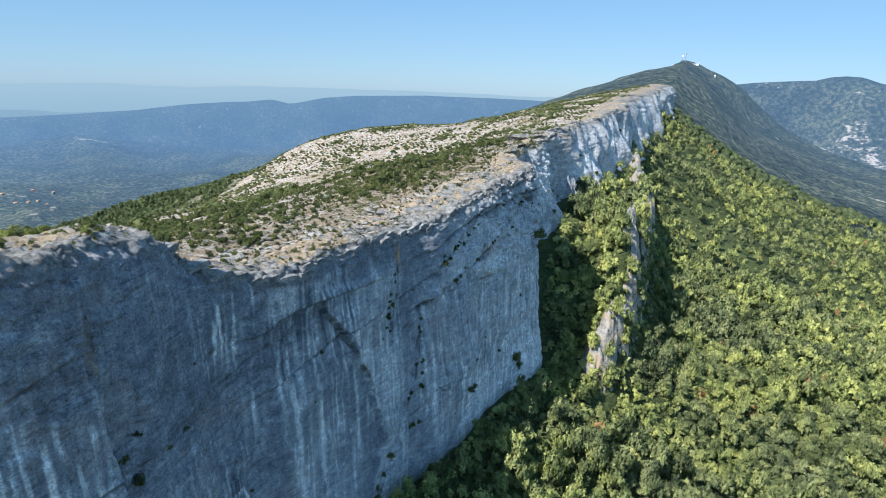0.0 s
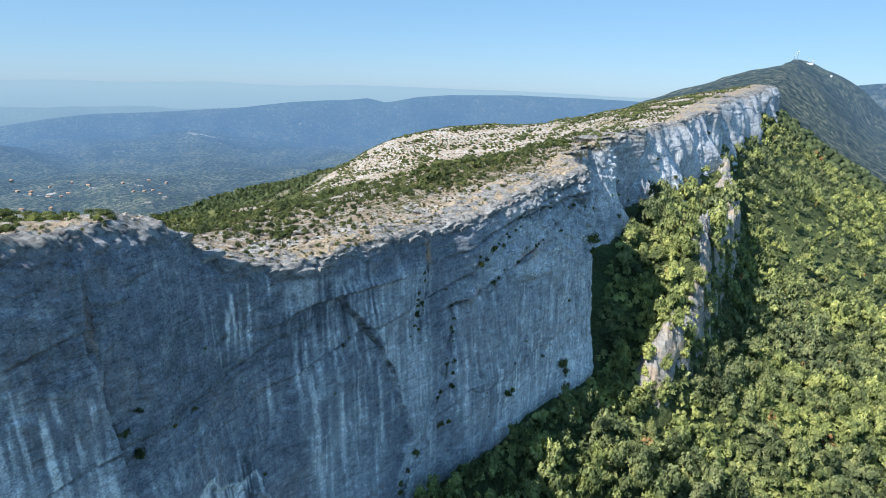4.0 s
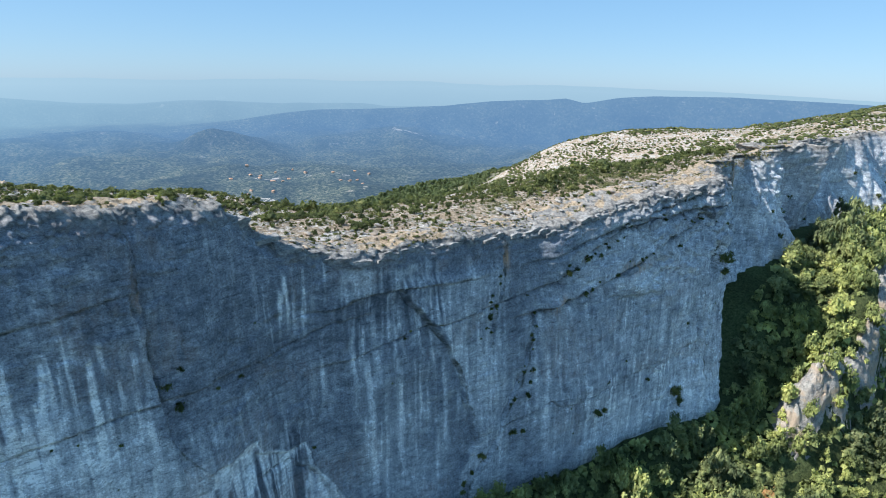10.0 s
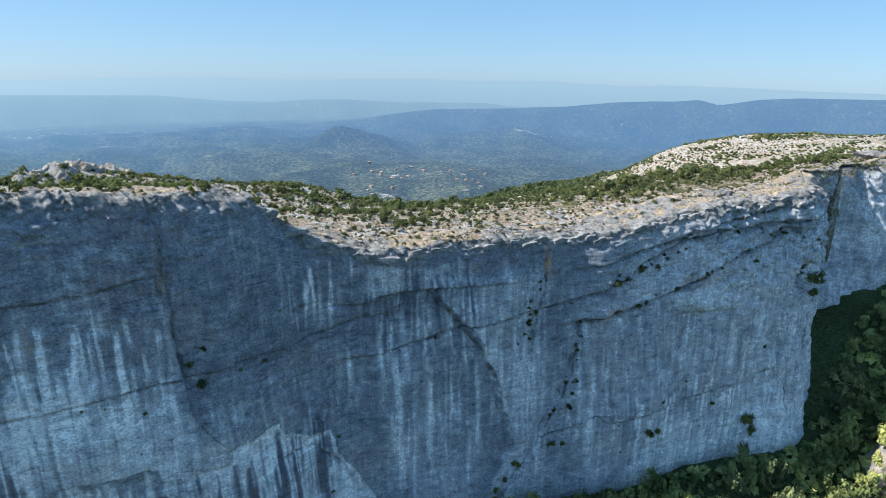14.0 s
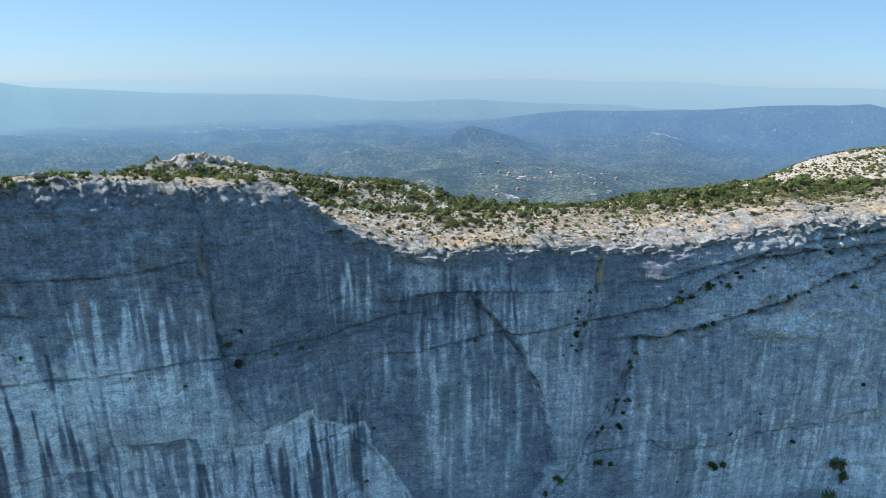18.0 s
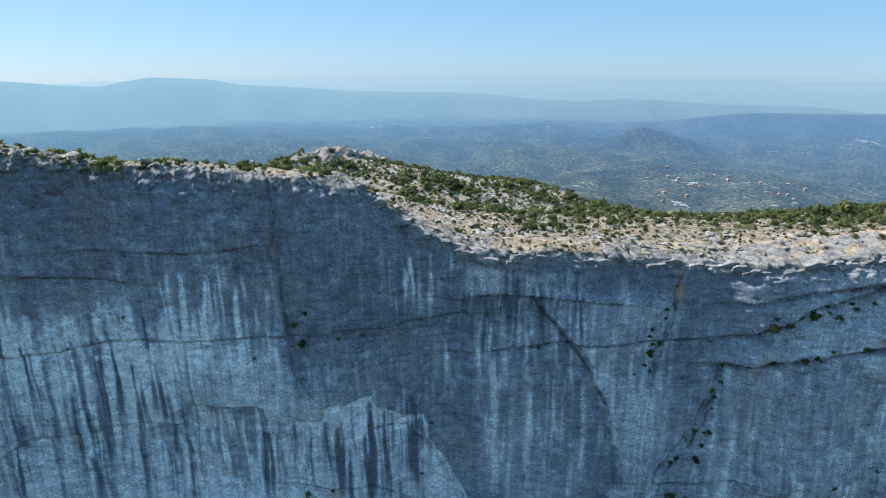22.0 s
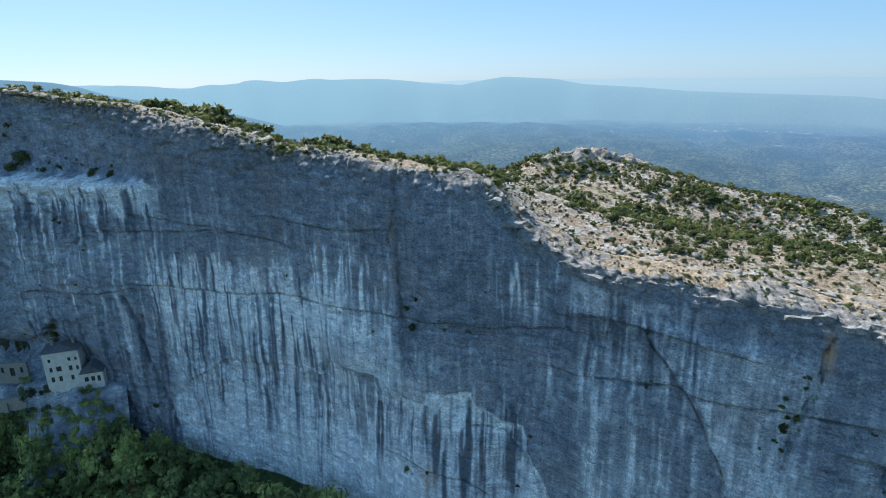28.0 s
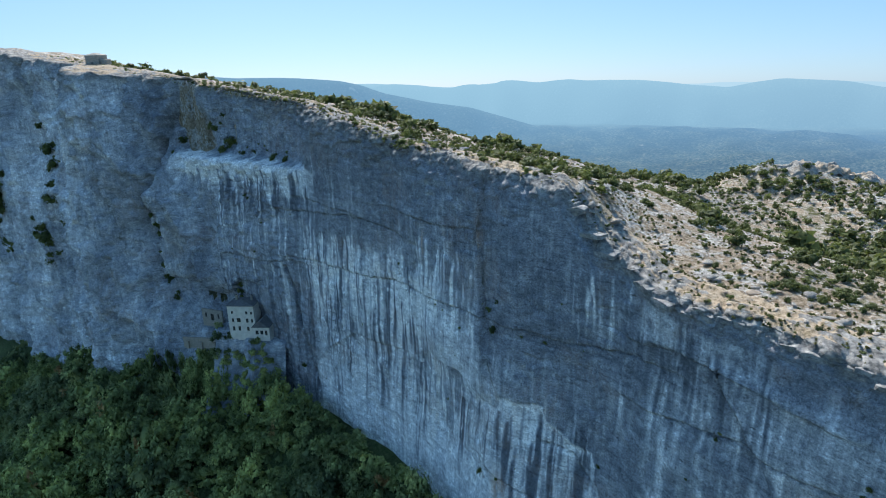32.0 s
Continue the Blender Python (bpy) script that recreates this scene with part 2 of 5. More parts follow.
def bump(nt, bsdf, height, strength, distance):
    b = node(nt, "ShaderNodeBump", Strength=strength, Distance=distance)
    nt.links.new(height, b.inputs["Height"])
    nt.links.new(b.outputs["Normal"], bsdf.inputs["Normal"])


def attribute(nt, name):
    a = nt.nodes.new("ShaderNodeAttribute")
    a.attribute_name = name
    return a.outputs["Fac"]


def cliff_material():
    m, nt, bsdf = material("limestone_face")
    tone, ochre, rim, soil = attribute(nt, "tone"), attribute(nt, "ochre"), attribute(nt, "rim"), attribute(nt, "soil")
    streak = noise_of(nt, (0.9, 0.9, 0.022), 6, 0.62, 0.15)
    fine = noise_of(nt, (3.4, 3.4, 0.10), 4, 0.6, 0.2)
    blotch = noise_of(nt, (0.13, 0.13, 0.17), 8, 0.66)
    grain = noise_of(nt, (1.9, 1.9, 2.6), 7, 0.72)
    layer = noise_of(nt, (0.10, 0.10, 1.9), 6, 0.66, 0.25)
    speck = noise_of(nt, (5.0, 5.0, 5.6), 3, 0.7)

    def around(v, k):
        return maths(nt, "MULTIPLY", maths(nt, "SUBTRACT", v, 0.5), k)

    lively = maths(nt, "ADD", 0.10, maths(nt, "MULTIPLY", tone, 1.5))
    marks = maths(nt, "MULTIPLY", maths(nt, "ADD", around(streak, 0.75), around(fine, 0.40)), lively)
    amount = maths(nt, "ADD", maths(nt, "ADD", tone, marks), maths(nt, "ADD", around(blotch, 0.50), around(grain, 0.18)))
    col = ramp(nt, amount, [(0.0, (0.122, 0.137, 0.165)), (0.22, (0.212, 0.232, 0.27)), (0.45, (0.365, 0.388, 0.425)), (0.66, (0.60, 0.62, 0.65)), (0.92, (0.82, 0.828, 0.83))])
    # lichen and scars: crisp patches along the beds, and scattered pale chips
    patch = noise_of(nt, (0.30, 0.30, 0.62), 9, 0.74, 0.35)
    col = maths_mulcol(nt, col, ramp(nt, patch, [(0.39, (0.62, 0.63, 0.65)), (0.45, (0.92, 0.92, 0.93)), (0.54, (1.0, 1.0, 1.0)), (0.60, (1.38, 1.37, 1.35))]))
    chip = noise_of(nt, (1.1, 1.1, 1.7), 6, 0.72, 0.2)
    col = maths_mulcol(nt, col, ramp(nt, chip, [(0.36, (0.55, 0.55, 0.57)), (0.42, (1.0, 1.0, 1.0)), (0.60, (1.0, 1.0, 1.0)), (0.65, (1.45, 1.44, 1.42))]))
    # thin beds: dark lines and pale lips
    col = maths_mulcol(nt, col, ramp(nt, layer, [(0.33, (0.62, 0.62, 0.64)), (0.41, (1.0, 1.0, 1.0)), (0.62, (1.0, 1.0, 1.0)), (0.70, (1.18, 1.18, 1.17))]))
    col = maths_mulcol(nt, col, ramp(nt, grain, [(0.33, (0.60, 0.60, 0.61)), (0.48, (1.0, 1.0, 1.0)), (0.66, (1.28, 1.28, 1.27))]))
    col = maths_mulcol(nt, col, ramp(nt, speck, [(0.36, (0.80, 0.80, 0.81)), (0.5, (1.0, 1.0, 1.0)), (0.64, (1.18, 1.18, 1.17))]))
    # hairline cracks, and holes along the beds
    cr = maths(nt, "ABSOLUTE", maths(nt, "SUBTRACT", noise_of(nt, (0.11, 0.11, 0.075), 7, 0.62, 0.3), 0.5))
    where = ramp(nt, noise_of(nt, (0.05, 0.05, 0.06), 3, 0.5), grey(0.48, 0.58))
    col = mix(nt, maths(nt, "MULTIPLY", maths(nt, "MULTIPLY", ramp(nt, cr, [(0.0, (1, 1, 1)), (0.0065, (0, 0, 0))]), where), 0.7), col, (0.06, 0.063, 0.065))
    pits = noise_of(nt, (0.34, 0.34, 1.3), 5, 0.62, 0.4)
    col = mix(nt, maths(nt, "MULTIPLY", ramp(nt, pits, grey(0.685, 0.71)), 0.8), col, (0.05, 0.052, 0.05))
    rust = maths(nt, "MULTIPLY", ochre, ramp(nt, noise_of(nt, (0.7, 0.7, 0.25), 6, 0.65), grey(0.38, 0.56)))
    col = mix(nt, rust, col, (0.52, 0.31, 0.165))
    # weathered top beds
    bleach = noise_of(nt, (0.5, 0.5, 0.9), 8, 0.70)
    topcol = ramp(nt, bleach, [(0.33, (0.06, 0.059, 0.057)), (0.44, (0.16, 0.156, 0.148)), (0.56, (0.285, 0.276, 0.258)), (0.70, (0.43, 0.415, 0.385))])
    topcol = maths_mulcol(nt, topcol, ramp(nt, grain, [(0.36, (0.58, 0.58, 0.58)), (0.47, (1, 1, 1)), (0.66, (1.12, 1.11, 1.10))]))
    col = mix(nt, rim, col, topcol)
    earth = ramp(nt, noise_of(nt, (1.1, 1.1, 1.1), 6, 0.7), [(0.36, (0.15, 0.12, 0.07)), (0.5, (0.33, 0.26, 0.18)), (0.66, (0.46, 0.385, 0.29))])
    dirt = ramp(nt, maths(nt, "ADD", soil, around(noise_of(nt, (0.35, 0.35, 0.35), 6, 0.7), 1.6)), grey(0.50, 0.60))
    col = mix(nt, maths(nt, "MULTIPLY", rim, dirt), col, earth)
    # growth in the cracks, plus shade painted under the beds and in the cave
    moss_and_shade = maths(nt, "MULTIPLY", attribute(nt, "seam"), ramp(nt, noise_of(nt, (0.22, 0.22, 0.3), 7, 0.72), grey(0.44, 0.60)))
    col = mix(nt, moss_and_shade, col, (0.046, 0.048, 0.032))
    nt.links.new(col, bsdf.inputs["Base Color"])
    bsdf.inputs["Roughness"].default_value = 0.92
    bsdf.inputs["Specular IOR Level"].default_value = 0.2
    h = maths(nt, "ADD", maths(nt, "MULTIPLY", grain, 0.5), maths(nt, "ADD", maths(nt, "MULTIPLY", layer, 0.22), maths(nt, "MULTIPLY", streak, 0.4)))
    bump(nt, bsdf, h, 0.8, 0.38)
    return m


def maths_tint(nt, col, k):
    return mix(nt, 1.0, col, (k, k, k), "MULTIPLY")


def rock_material():
    m, nt, bsdf = material("weathered_limestone")
    a = noise_of(nt, (0.5, 0.5, 0.6), 7, 0.68)
    b = noise_of(nt, (2.5, 2.5, 3.0), 6, 0.7)
    col = mix(nt, ramp(nt, a, grey(0.38, 0.62)), (0.22, 0.212, 0.20), (0.43, 0.41, 0.37))
    col = mix(nt, ramp(nt, b, grey(0.34, 0.46)), (0.10, 0.097, 0.09), col)
    col = mix(nt, maths(nt, "MULTIPLY", ramp(nt, noise_of(nt, (0.11, 0.11, 0.15), 4), grey(0.50, 0.60)), 0.7), col, (0.46, 0.35, 0.24))
    nt.links.new(col, bsdf.inputs["Base Color"])
    bsdf.inputs["Roughness"].default_value = 0.93
    bump(nt, bsdf, maths(nt, "ADD", a, b), 0.8, 0.5)
    return m


def ground_material():
    m, nt, bsdf = material("stony_ground")
    scrub, woods = attribute(nt, "scrub"), attribute(nt, "woods")
    a = noise_of(nt, (0.16, 0.16, 0.16), 9, 0.72)
    b = noise_of(nt, (0.9, 0.9, 0.9), 8, 0.75)
    c = noise_of(nt, (0.045, 0.045, 0.045), 5, 0.6)
    stone = ramp(nt, b, [(0.36, (0.12, 0.113, 0.10)), (0.46, (0.40, 0.378, 0.345)), (0.60, (0.66, 0.63, 0.585))])
    soil = ramp(nt, b, [(0.36, (0.15, 0.115, 0.072)), (0.5, (0.36, 0.285, 0.20)), (0.64, (0.50, 0.415, 0.315))])
    col = mix(nt, ramp(nt, maths(nt, "ADD", a, maths(nt, "MULTIPLY", maths(nt, "SUBTRACT", b, 0.5), 0.4)), grey(0.475, 0.555)), soil, stone)
    grass = ramp(nt, b, [(0.36, (0.05, 0.058, 0.02)), (0.5, (0.12, 0.118, 0.048)), (0.64, (0.25, 0.215, 0.11))])
    sc = maths(nt, "ADD", scrub, maths(nt, "MULTIPLY", maths(nt, "SUBTRACT", a, 0.5), 3.2))
    col = mix(nt, ramp(nt, sc, grey(0.40, 0.58)), col, grass)
    wood = mix(nt, ramp(nt, b, grey(0.38, 0.62)), (0.03, 0.042, 0.016), (0.09, 0.11, 0.045))
    wood = mix(nt, ramp(nt, c, grey(0.4, 0.6)), wood, maths_tint(nt, wood, 1.5))
    col = mix(nt, woods, col, wood)
    nt.links.new(col, bsdf.inputs["Base Color"])
    bsdf.inputs["Roughness"].default_value = 0.95
    bsdf.inputs["Specular IOR Level"].default_value = 0.15
    bump(nt, bsdf, maths(nt, "ADD", a, b), 1.0, 1.2)
    return m


def distance_material():
    """The far country: a backdrop with air haze painted in as emission, more with distance and towards the sun."""
    m, nt, bsdf = material("hazed_far_country")
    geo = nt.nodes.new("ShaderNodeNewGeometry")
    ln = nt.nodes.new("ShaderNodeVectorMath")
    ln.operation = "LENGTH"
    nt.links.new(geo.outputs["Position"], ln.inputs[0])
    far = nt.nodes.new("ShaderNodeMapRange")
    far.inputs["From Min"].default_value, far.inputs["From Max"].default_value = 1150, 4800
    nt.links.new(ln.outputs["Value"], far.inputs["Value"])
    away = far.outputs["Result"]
    # share of painted haze that replaces the ground's own colour, by distance
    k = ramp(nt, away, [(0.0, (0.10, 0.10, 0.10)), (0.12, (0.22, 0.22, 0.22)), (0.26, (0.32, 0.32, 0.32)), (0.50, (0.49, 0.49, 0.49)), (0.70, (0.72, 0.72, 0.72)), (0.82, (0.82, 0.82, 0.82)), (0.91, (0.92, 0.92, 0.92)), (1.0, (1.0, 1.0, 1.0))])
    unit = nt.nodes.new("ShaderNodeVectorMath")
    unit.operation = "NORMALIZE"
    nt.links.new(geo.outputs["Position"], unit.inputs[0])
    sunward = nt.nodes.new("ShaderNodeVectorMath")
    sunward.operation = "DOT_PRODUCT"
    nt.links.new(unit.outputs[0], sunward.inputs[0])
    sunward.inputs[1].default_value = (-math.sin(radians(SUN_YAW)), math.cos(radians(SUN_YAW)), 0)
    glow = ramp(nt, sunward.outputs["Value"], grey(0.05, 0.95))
    # woods in clumps, with pale ground between them
    a = noise_of(nt, (0.075, 0.075, 0.075), 6, 0.72)
    wood = ramp(nt, a, [(0.41, (0.008, 0.015, 0.012)), (0.49, (0.042, 0.054, 0.036)), (0.57, (0.115, 0.118, 0.082)), (0.68, (0.20, 0.19, 0.15))])
    wood = maths_mulcol(nt, wood, ramp(nt, noise_of(nt, (0.007, 0.007, 0.007), 6, 0.62), [(0.38, (0.50, 0.54, 0.56)), (0.5, (0.95, 0.95, 0.92)), (0.62, (1.5, 1.42, 1.25))]))
    wood = maths_mulcol(nt, wood, ramp(nt, attribute(nt, "hill"), [(0.0, (1, 1, 1)), (0.8, (0.66, 0.67, 0.68))]))
    crags = maths(nt, "MULTIPLY", attribute(nt, "hill"), ramp(nt, noise_of(nt, (0.03, 0.03, 0.05), 7, 0.72), grey(0.60, 0.66)))
    col = mix(nt, maths(nt, "MULTIPLY", crags, 0.6), wood, (0.42, 0.40, 0.37))
    b = noise_of(nt, (0.009, 0.006, 0.006), 7, 0.66)
    field = mix(nt, a, (0.20, 0.17, 0.10), (0.45, 0.42, 0.36))
    col = mix(nt, ramp(nt, b, grey(0.66, 0.68)), col, field)
    bare = maths(nt, "MULTIPLY", ramp(nt, noise_of(nt, (0.0032, 0.0032, 0.01), 9, 0.74), grey(0.66, 0.70)), 0.5)
    col = mix(nt, bare, col, (0.52, 0.50, 0.46))
    cleared = maths(nt, "ADD", attribute(nt, "cleared"), maths(nt, "MULTIPLY", maths(nt, "SUBTRACT", noise_of(nt, (0.024, 0.024, 0.05), 8, 0.74), 0.5), 3.6))
    col = mix(nt, ramp(nt, cleared, grey(0.64, 0.80)), col, (0.55, 0.50, 0.44))
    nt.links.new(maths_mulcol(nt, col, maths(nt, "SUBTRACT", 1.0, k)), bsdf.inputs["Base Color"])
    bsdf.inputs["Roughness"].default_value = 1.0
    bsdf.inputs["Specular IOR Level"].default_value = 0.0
    # haze colours for the emission: away from the sun, then towards it
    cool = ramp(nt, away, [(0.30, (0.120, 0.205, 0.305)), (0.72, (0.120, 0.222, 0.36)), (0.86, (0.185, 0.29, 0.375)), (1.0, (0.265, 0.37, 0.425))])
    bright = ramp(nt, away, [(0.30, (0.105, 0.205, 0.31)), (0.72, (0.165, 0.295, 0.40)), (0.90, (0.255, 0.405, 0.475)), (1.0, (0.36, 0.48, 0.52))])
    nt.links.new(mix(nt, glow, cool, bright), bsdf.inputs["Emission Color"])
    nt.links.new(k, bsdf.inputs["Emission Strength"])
    return m


def maths_mulcol(nt, col, k):
    m = nt.nodes.new("ShaderNodeMix")
    m.data_type, m.blend_type = "RGBA", "MULTIPLY"
    m.inputs["Factor"].default_value = 1.0
    nt.links.new(col, m.inputs[6])
    nt.links.new(k, m.inputs[7])
    return m.outputs[2]


def leaf_material(name, dark, mid, bright, patch, odd=None):
    m, nt, bsdf = material(name)
    geo = nt.nodes.new("ShaderNodeNewGeometry")
    n = noise_of(nt, (patch, patch, patch), 3, 0.6)
    col = ramp(nt, n, [(0.35, dark), (0.5, mid), (0.66, bright)])
    if odd:
        dusty = maths_mulcol(nt, col, ramp(nt, noise_of(nt, (0.02, 0.02, 0.02), 3, 0.5), [(0.42, (1.15, 1.13, 1.0)), (0.60, (0.62, 0.64, 0.84))]))
        col = mix(nt, 0.85, col, dusty)
        col = mix(nt, ramp(nt, noise_of(nt, (0.085, 0.085, 0.03), 1, 0.4), grey(0.73, 0.76)), col, odd)
    v = maths(nt, "ADD", 0.72, maths(nt, "MULTIPLY", geo.outputs["Random Per Island"], 0.56))
    col = maths_mulcol(nt, col, v)
    nt.links.new(col, bsdf.inputs["Base Color"])
    bsdf.inputs["Roughness"].default_value = 0.62
    bsdf.inputs["Specular IOR Level"].default_value = 0.25
    tr = nt.nodes.new("ShaderNodeBsdfTranslucent")
    nt.links.new(mix(nt, 0.5, col, (0.16, 0.20, 0.03)), tr.inputs["Color"])
    ms = nt.nodes.new("ShaderNodeMixShader")
    ms.inputs[0].default_value = 0.36
    nt.links.new(bsdf.outputs[0], ms.inputs[1])
    nt.links.new(tr.outputs[0], ms.inputs[2])
    nt.links.new(ms.outputs[0], nt.nodes["Material Output"].inputs["Surface"])
    return m


def plain_material(name, a, b, scale, rough=0.85, relief=0.3, metal=0.0):
    m, nt, bsdf = material(name)
    n = noise_of(nt, (scale, scale, scale), 6, 0.65)
    nt.links.new(mix(nt, ramp(nt, n, grey(0.3, 0.7)), a, b), bsdf.inputs["Base Color"])
    bsdf.inputs["Roughness"].default_value, bsdf.inputs["Metallic"].default_value = rough, metal
    bump(nt, bsdf, n, relief, 0.05)
    return m


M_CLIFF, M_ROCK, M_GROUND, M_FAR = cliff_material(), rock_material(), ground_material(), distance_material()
M_OAK = leaf_material("oak_leaves", (0.080, 0.106, 0.046), (0.275, 0.318, 0.122), (0.56, 0.58, 0.21), 0.10, (0.42, 0.24, 0.10))
M_PINE = leaf_material("pine_needles", (0.060, 0.082, 0.036), (0.105, 0.135, 0.055), (0.16, 0.19, 0.08), 0.08)
M_SHRUB = leaf_material("scrub_leaves", (0.044, 0.058, 0.022), (0.095, 0.115, 0.038), (0.19, 0.20, 0.066), 0.16)
M_SHRUB_BRIGHT = leaf_material("young_oak_leaves", (0.07, 0.095, 0.03), (0.15, 0.18, 0.05), (0.28, 0.30, 0.075), 0.14)
M_TUFT = leaf_material("dry_grass", (0.08, 0.085, 0.03), (0.16, 0.15, 0.065), (0.28, 0.235, 0.12), 0.25)
M_BARK = plain_material("bark", (0.07, 0.055, 0.04), (0.19, 0.16, 0.13), 3.0)
M_WALL = plain_material("pale_render", (0.55, 0.51, 0.44), (0.74, 0.71, 0.64), 0.6)
M_STONE = plain_material("rubble_masonry", (0.20, 0.18, 0.15), (0.40, 0.36, 0.31), 1.8, 0.9, 0.8)
M_ROOF = plain_material("slate_roof", (0.07, 0.072, 0.08), (0.16, 0.16, 0.17), 1.2)
M_GLASS = plain_material("dark_window_glass", (0.02, 0.025, 0.03), (0.05, 0.055, 0.06), 0.5, 0.15, 0.05)
M_FRAME = plain_material("painted_frame", (0.10, 0.09, 0.08), (0.18, 0.16, 0.14), 2.0)
M_WHITE = plain_material("white_paint", (0.72, 0.72, 0.71), (0.84, 0.84, 0.83), 0.3)
M_STEEL = plain_material("galvanised_steel", (0.45, 0.46, 0.47), (0.6, 0.61, 0.62), 1.0, 0.45, 0.1, 0.8)


# ---------- mesh helpers ----------
def mesh_from(name, verts, faces, mats, smooth=False, face_mats=None, attrs=None):
    """A mesh from arrays; all faces have the same number of corners."""
    me = bpy.data.meshes.new(name)
    verts, faces = np.asarray(verts, np.float32), np.asarray(faces, np.int32)
    n, k = faces.shape
    me.vertices.add(len(verts))
    me.vertices.foreach_set("co", verts.ravel())
    me.loops.add(n * k)
    me.loops.foreach_set("vertex_index", faces.ravel())
    me.polygons.add(n)
    me.polygons.foreach_set("loop_start", np.arange(0, n * k, k, dtype=np.int32))
    for m in (mats if isinstance(mats, (list, tuple)) else [mats]):
        me.materials.append(m)
    if face_mats is not None:
        me.polygons.foreach_set("material_index", np.asarray(face_mats, np.int32))
    if smooth:
        me.polygons.foreach_set("use_smooth", np.ones(n, bool))
    for key, values in (attrs or {}).items():
        me.attributes.new(key, "FLOAT", "POINT").data.foreach_set("value", np.asarray(values, np.float32))
    me.update(calc_edges=True)
    return me


def sheet_faces(rows, cols):
    i = np.arange(rows * cols).reshape(rows, cols)
    return np.stack([i[:-1, :-1], i[:-1, 1:], i[1:, 1:], i[1:, :-1]], -1).reshape(-1, 4)


def part(name, bm, mat, parent, label=""):
    me = bpy.data.meshes.new(name)
    bm.to_mesh(me)
    bm.free()
    me.materials.append(mat)
    ob = new(name, me)
    ob.parent = parent
    return tagged(ob, label)


def put(name, me, parent=None, at=None):
    ob = new(name, me)
    if parent:
        ob.parent = parent
    if at is not None:
        ob.matrix_basis = at
    return ob


def box(x0, y0, z0, x1, y1, z1, edge=0.0):
    bm = bmesh.new()
    bmesh.ops.create_cube(bm, size=1.0)
    for v in bm.verts:
        v.co = ((x0 + x1) / 2 + v.co.x * (x1 - x0), (y0 + y1) / 2 + v.co.y * (y1 - y0), (z0 + z1) / 2 + v.co.z * (z1 - z0))
    if edge:
        bmesh.ops.bevel(bm, geom=bm.edges[:], offset=edge, segments=1, affect="EDGES")
    return bm


def ball(levels):
    bm = bmesh.new()
    bmesh.ops.create_icosphere(bm, subdivisions=levels, radius=1.0)
    v = np.array([p.co[:] for p in bm.verts])
    f = np.array([[p.index for p in q.verts] for q in bm.faces])
    bm.free()
    return v, f


BALL1, BALL2, BALL3 = ball(1), ball(2), ball(3)


def rhomb():
    v = np.array([(1, 0, 0), (-1, 0, 0), (0, 1, 0), (0, -1, 0), (0, 0, 1), (0, 0, -1)], float) * 1.15
    f = np.array([(0, 2, 4), (2, 1, 4), (1, 3, 4), (3, 0, 4), (2, 0, 5), (1, 2, 5), (3, 1, 5), (0, 3, 5)])
    return v, f


RHOMB = rhomb()


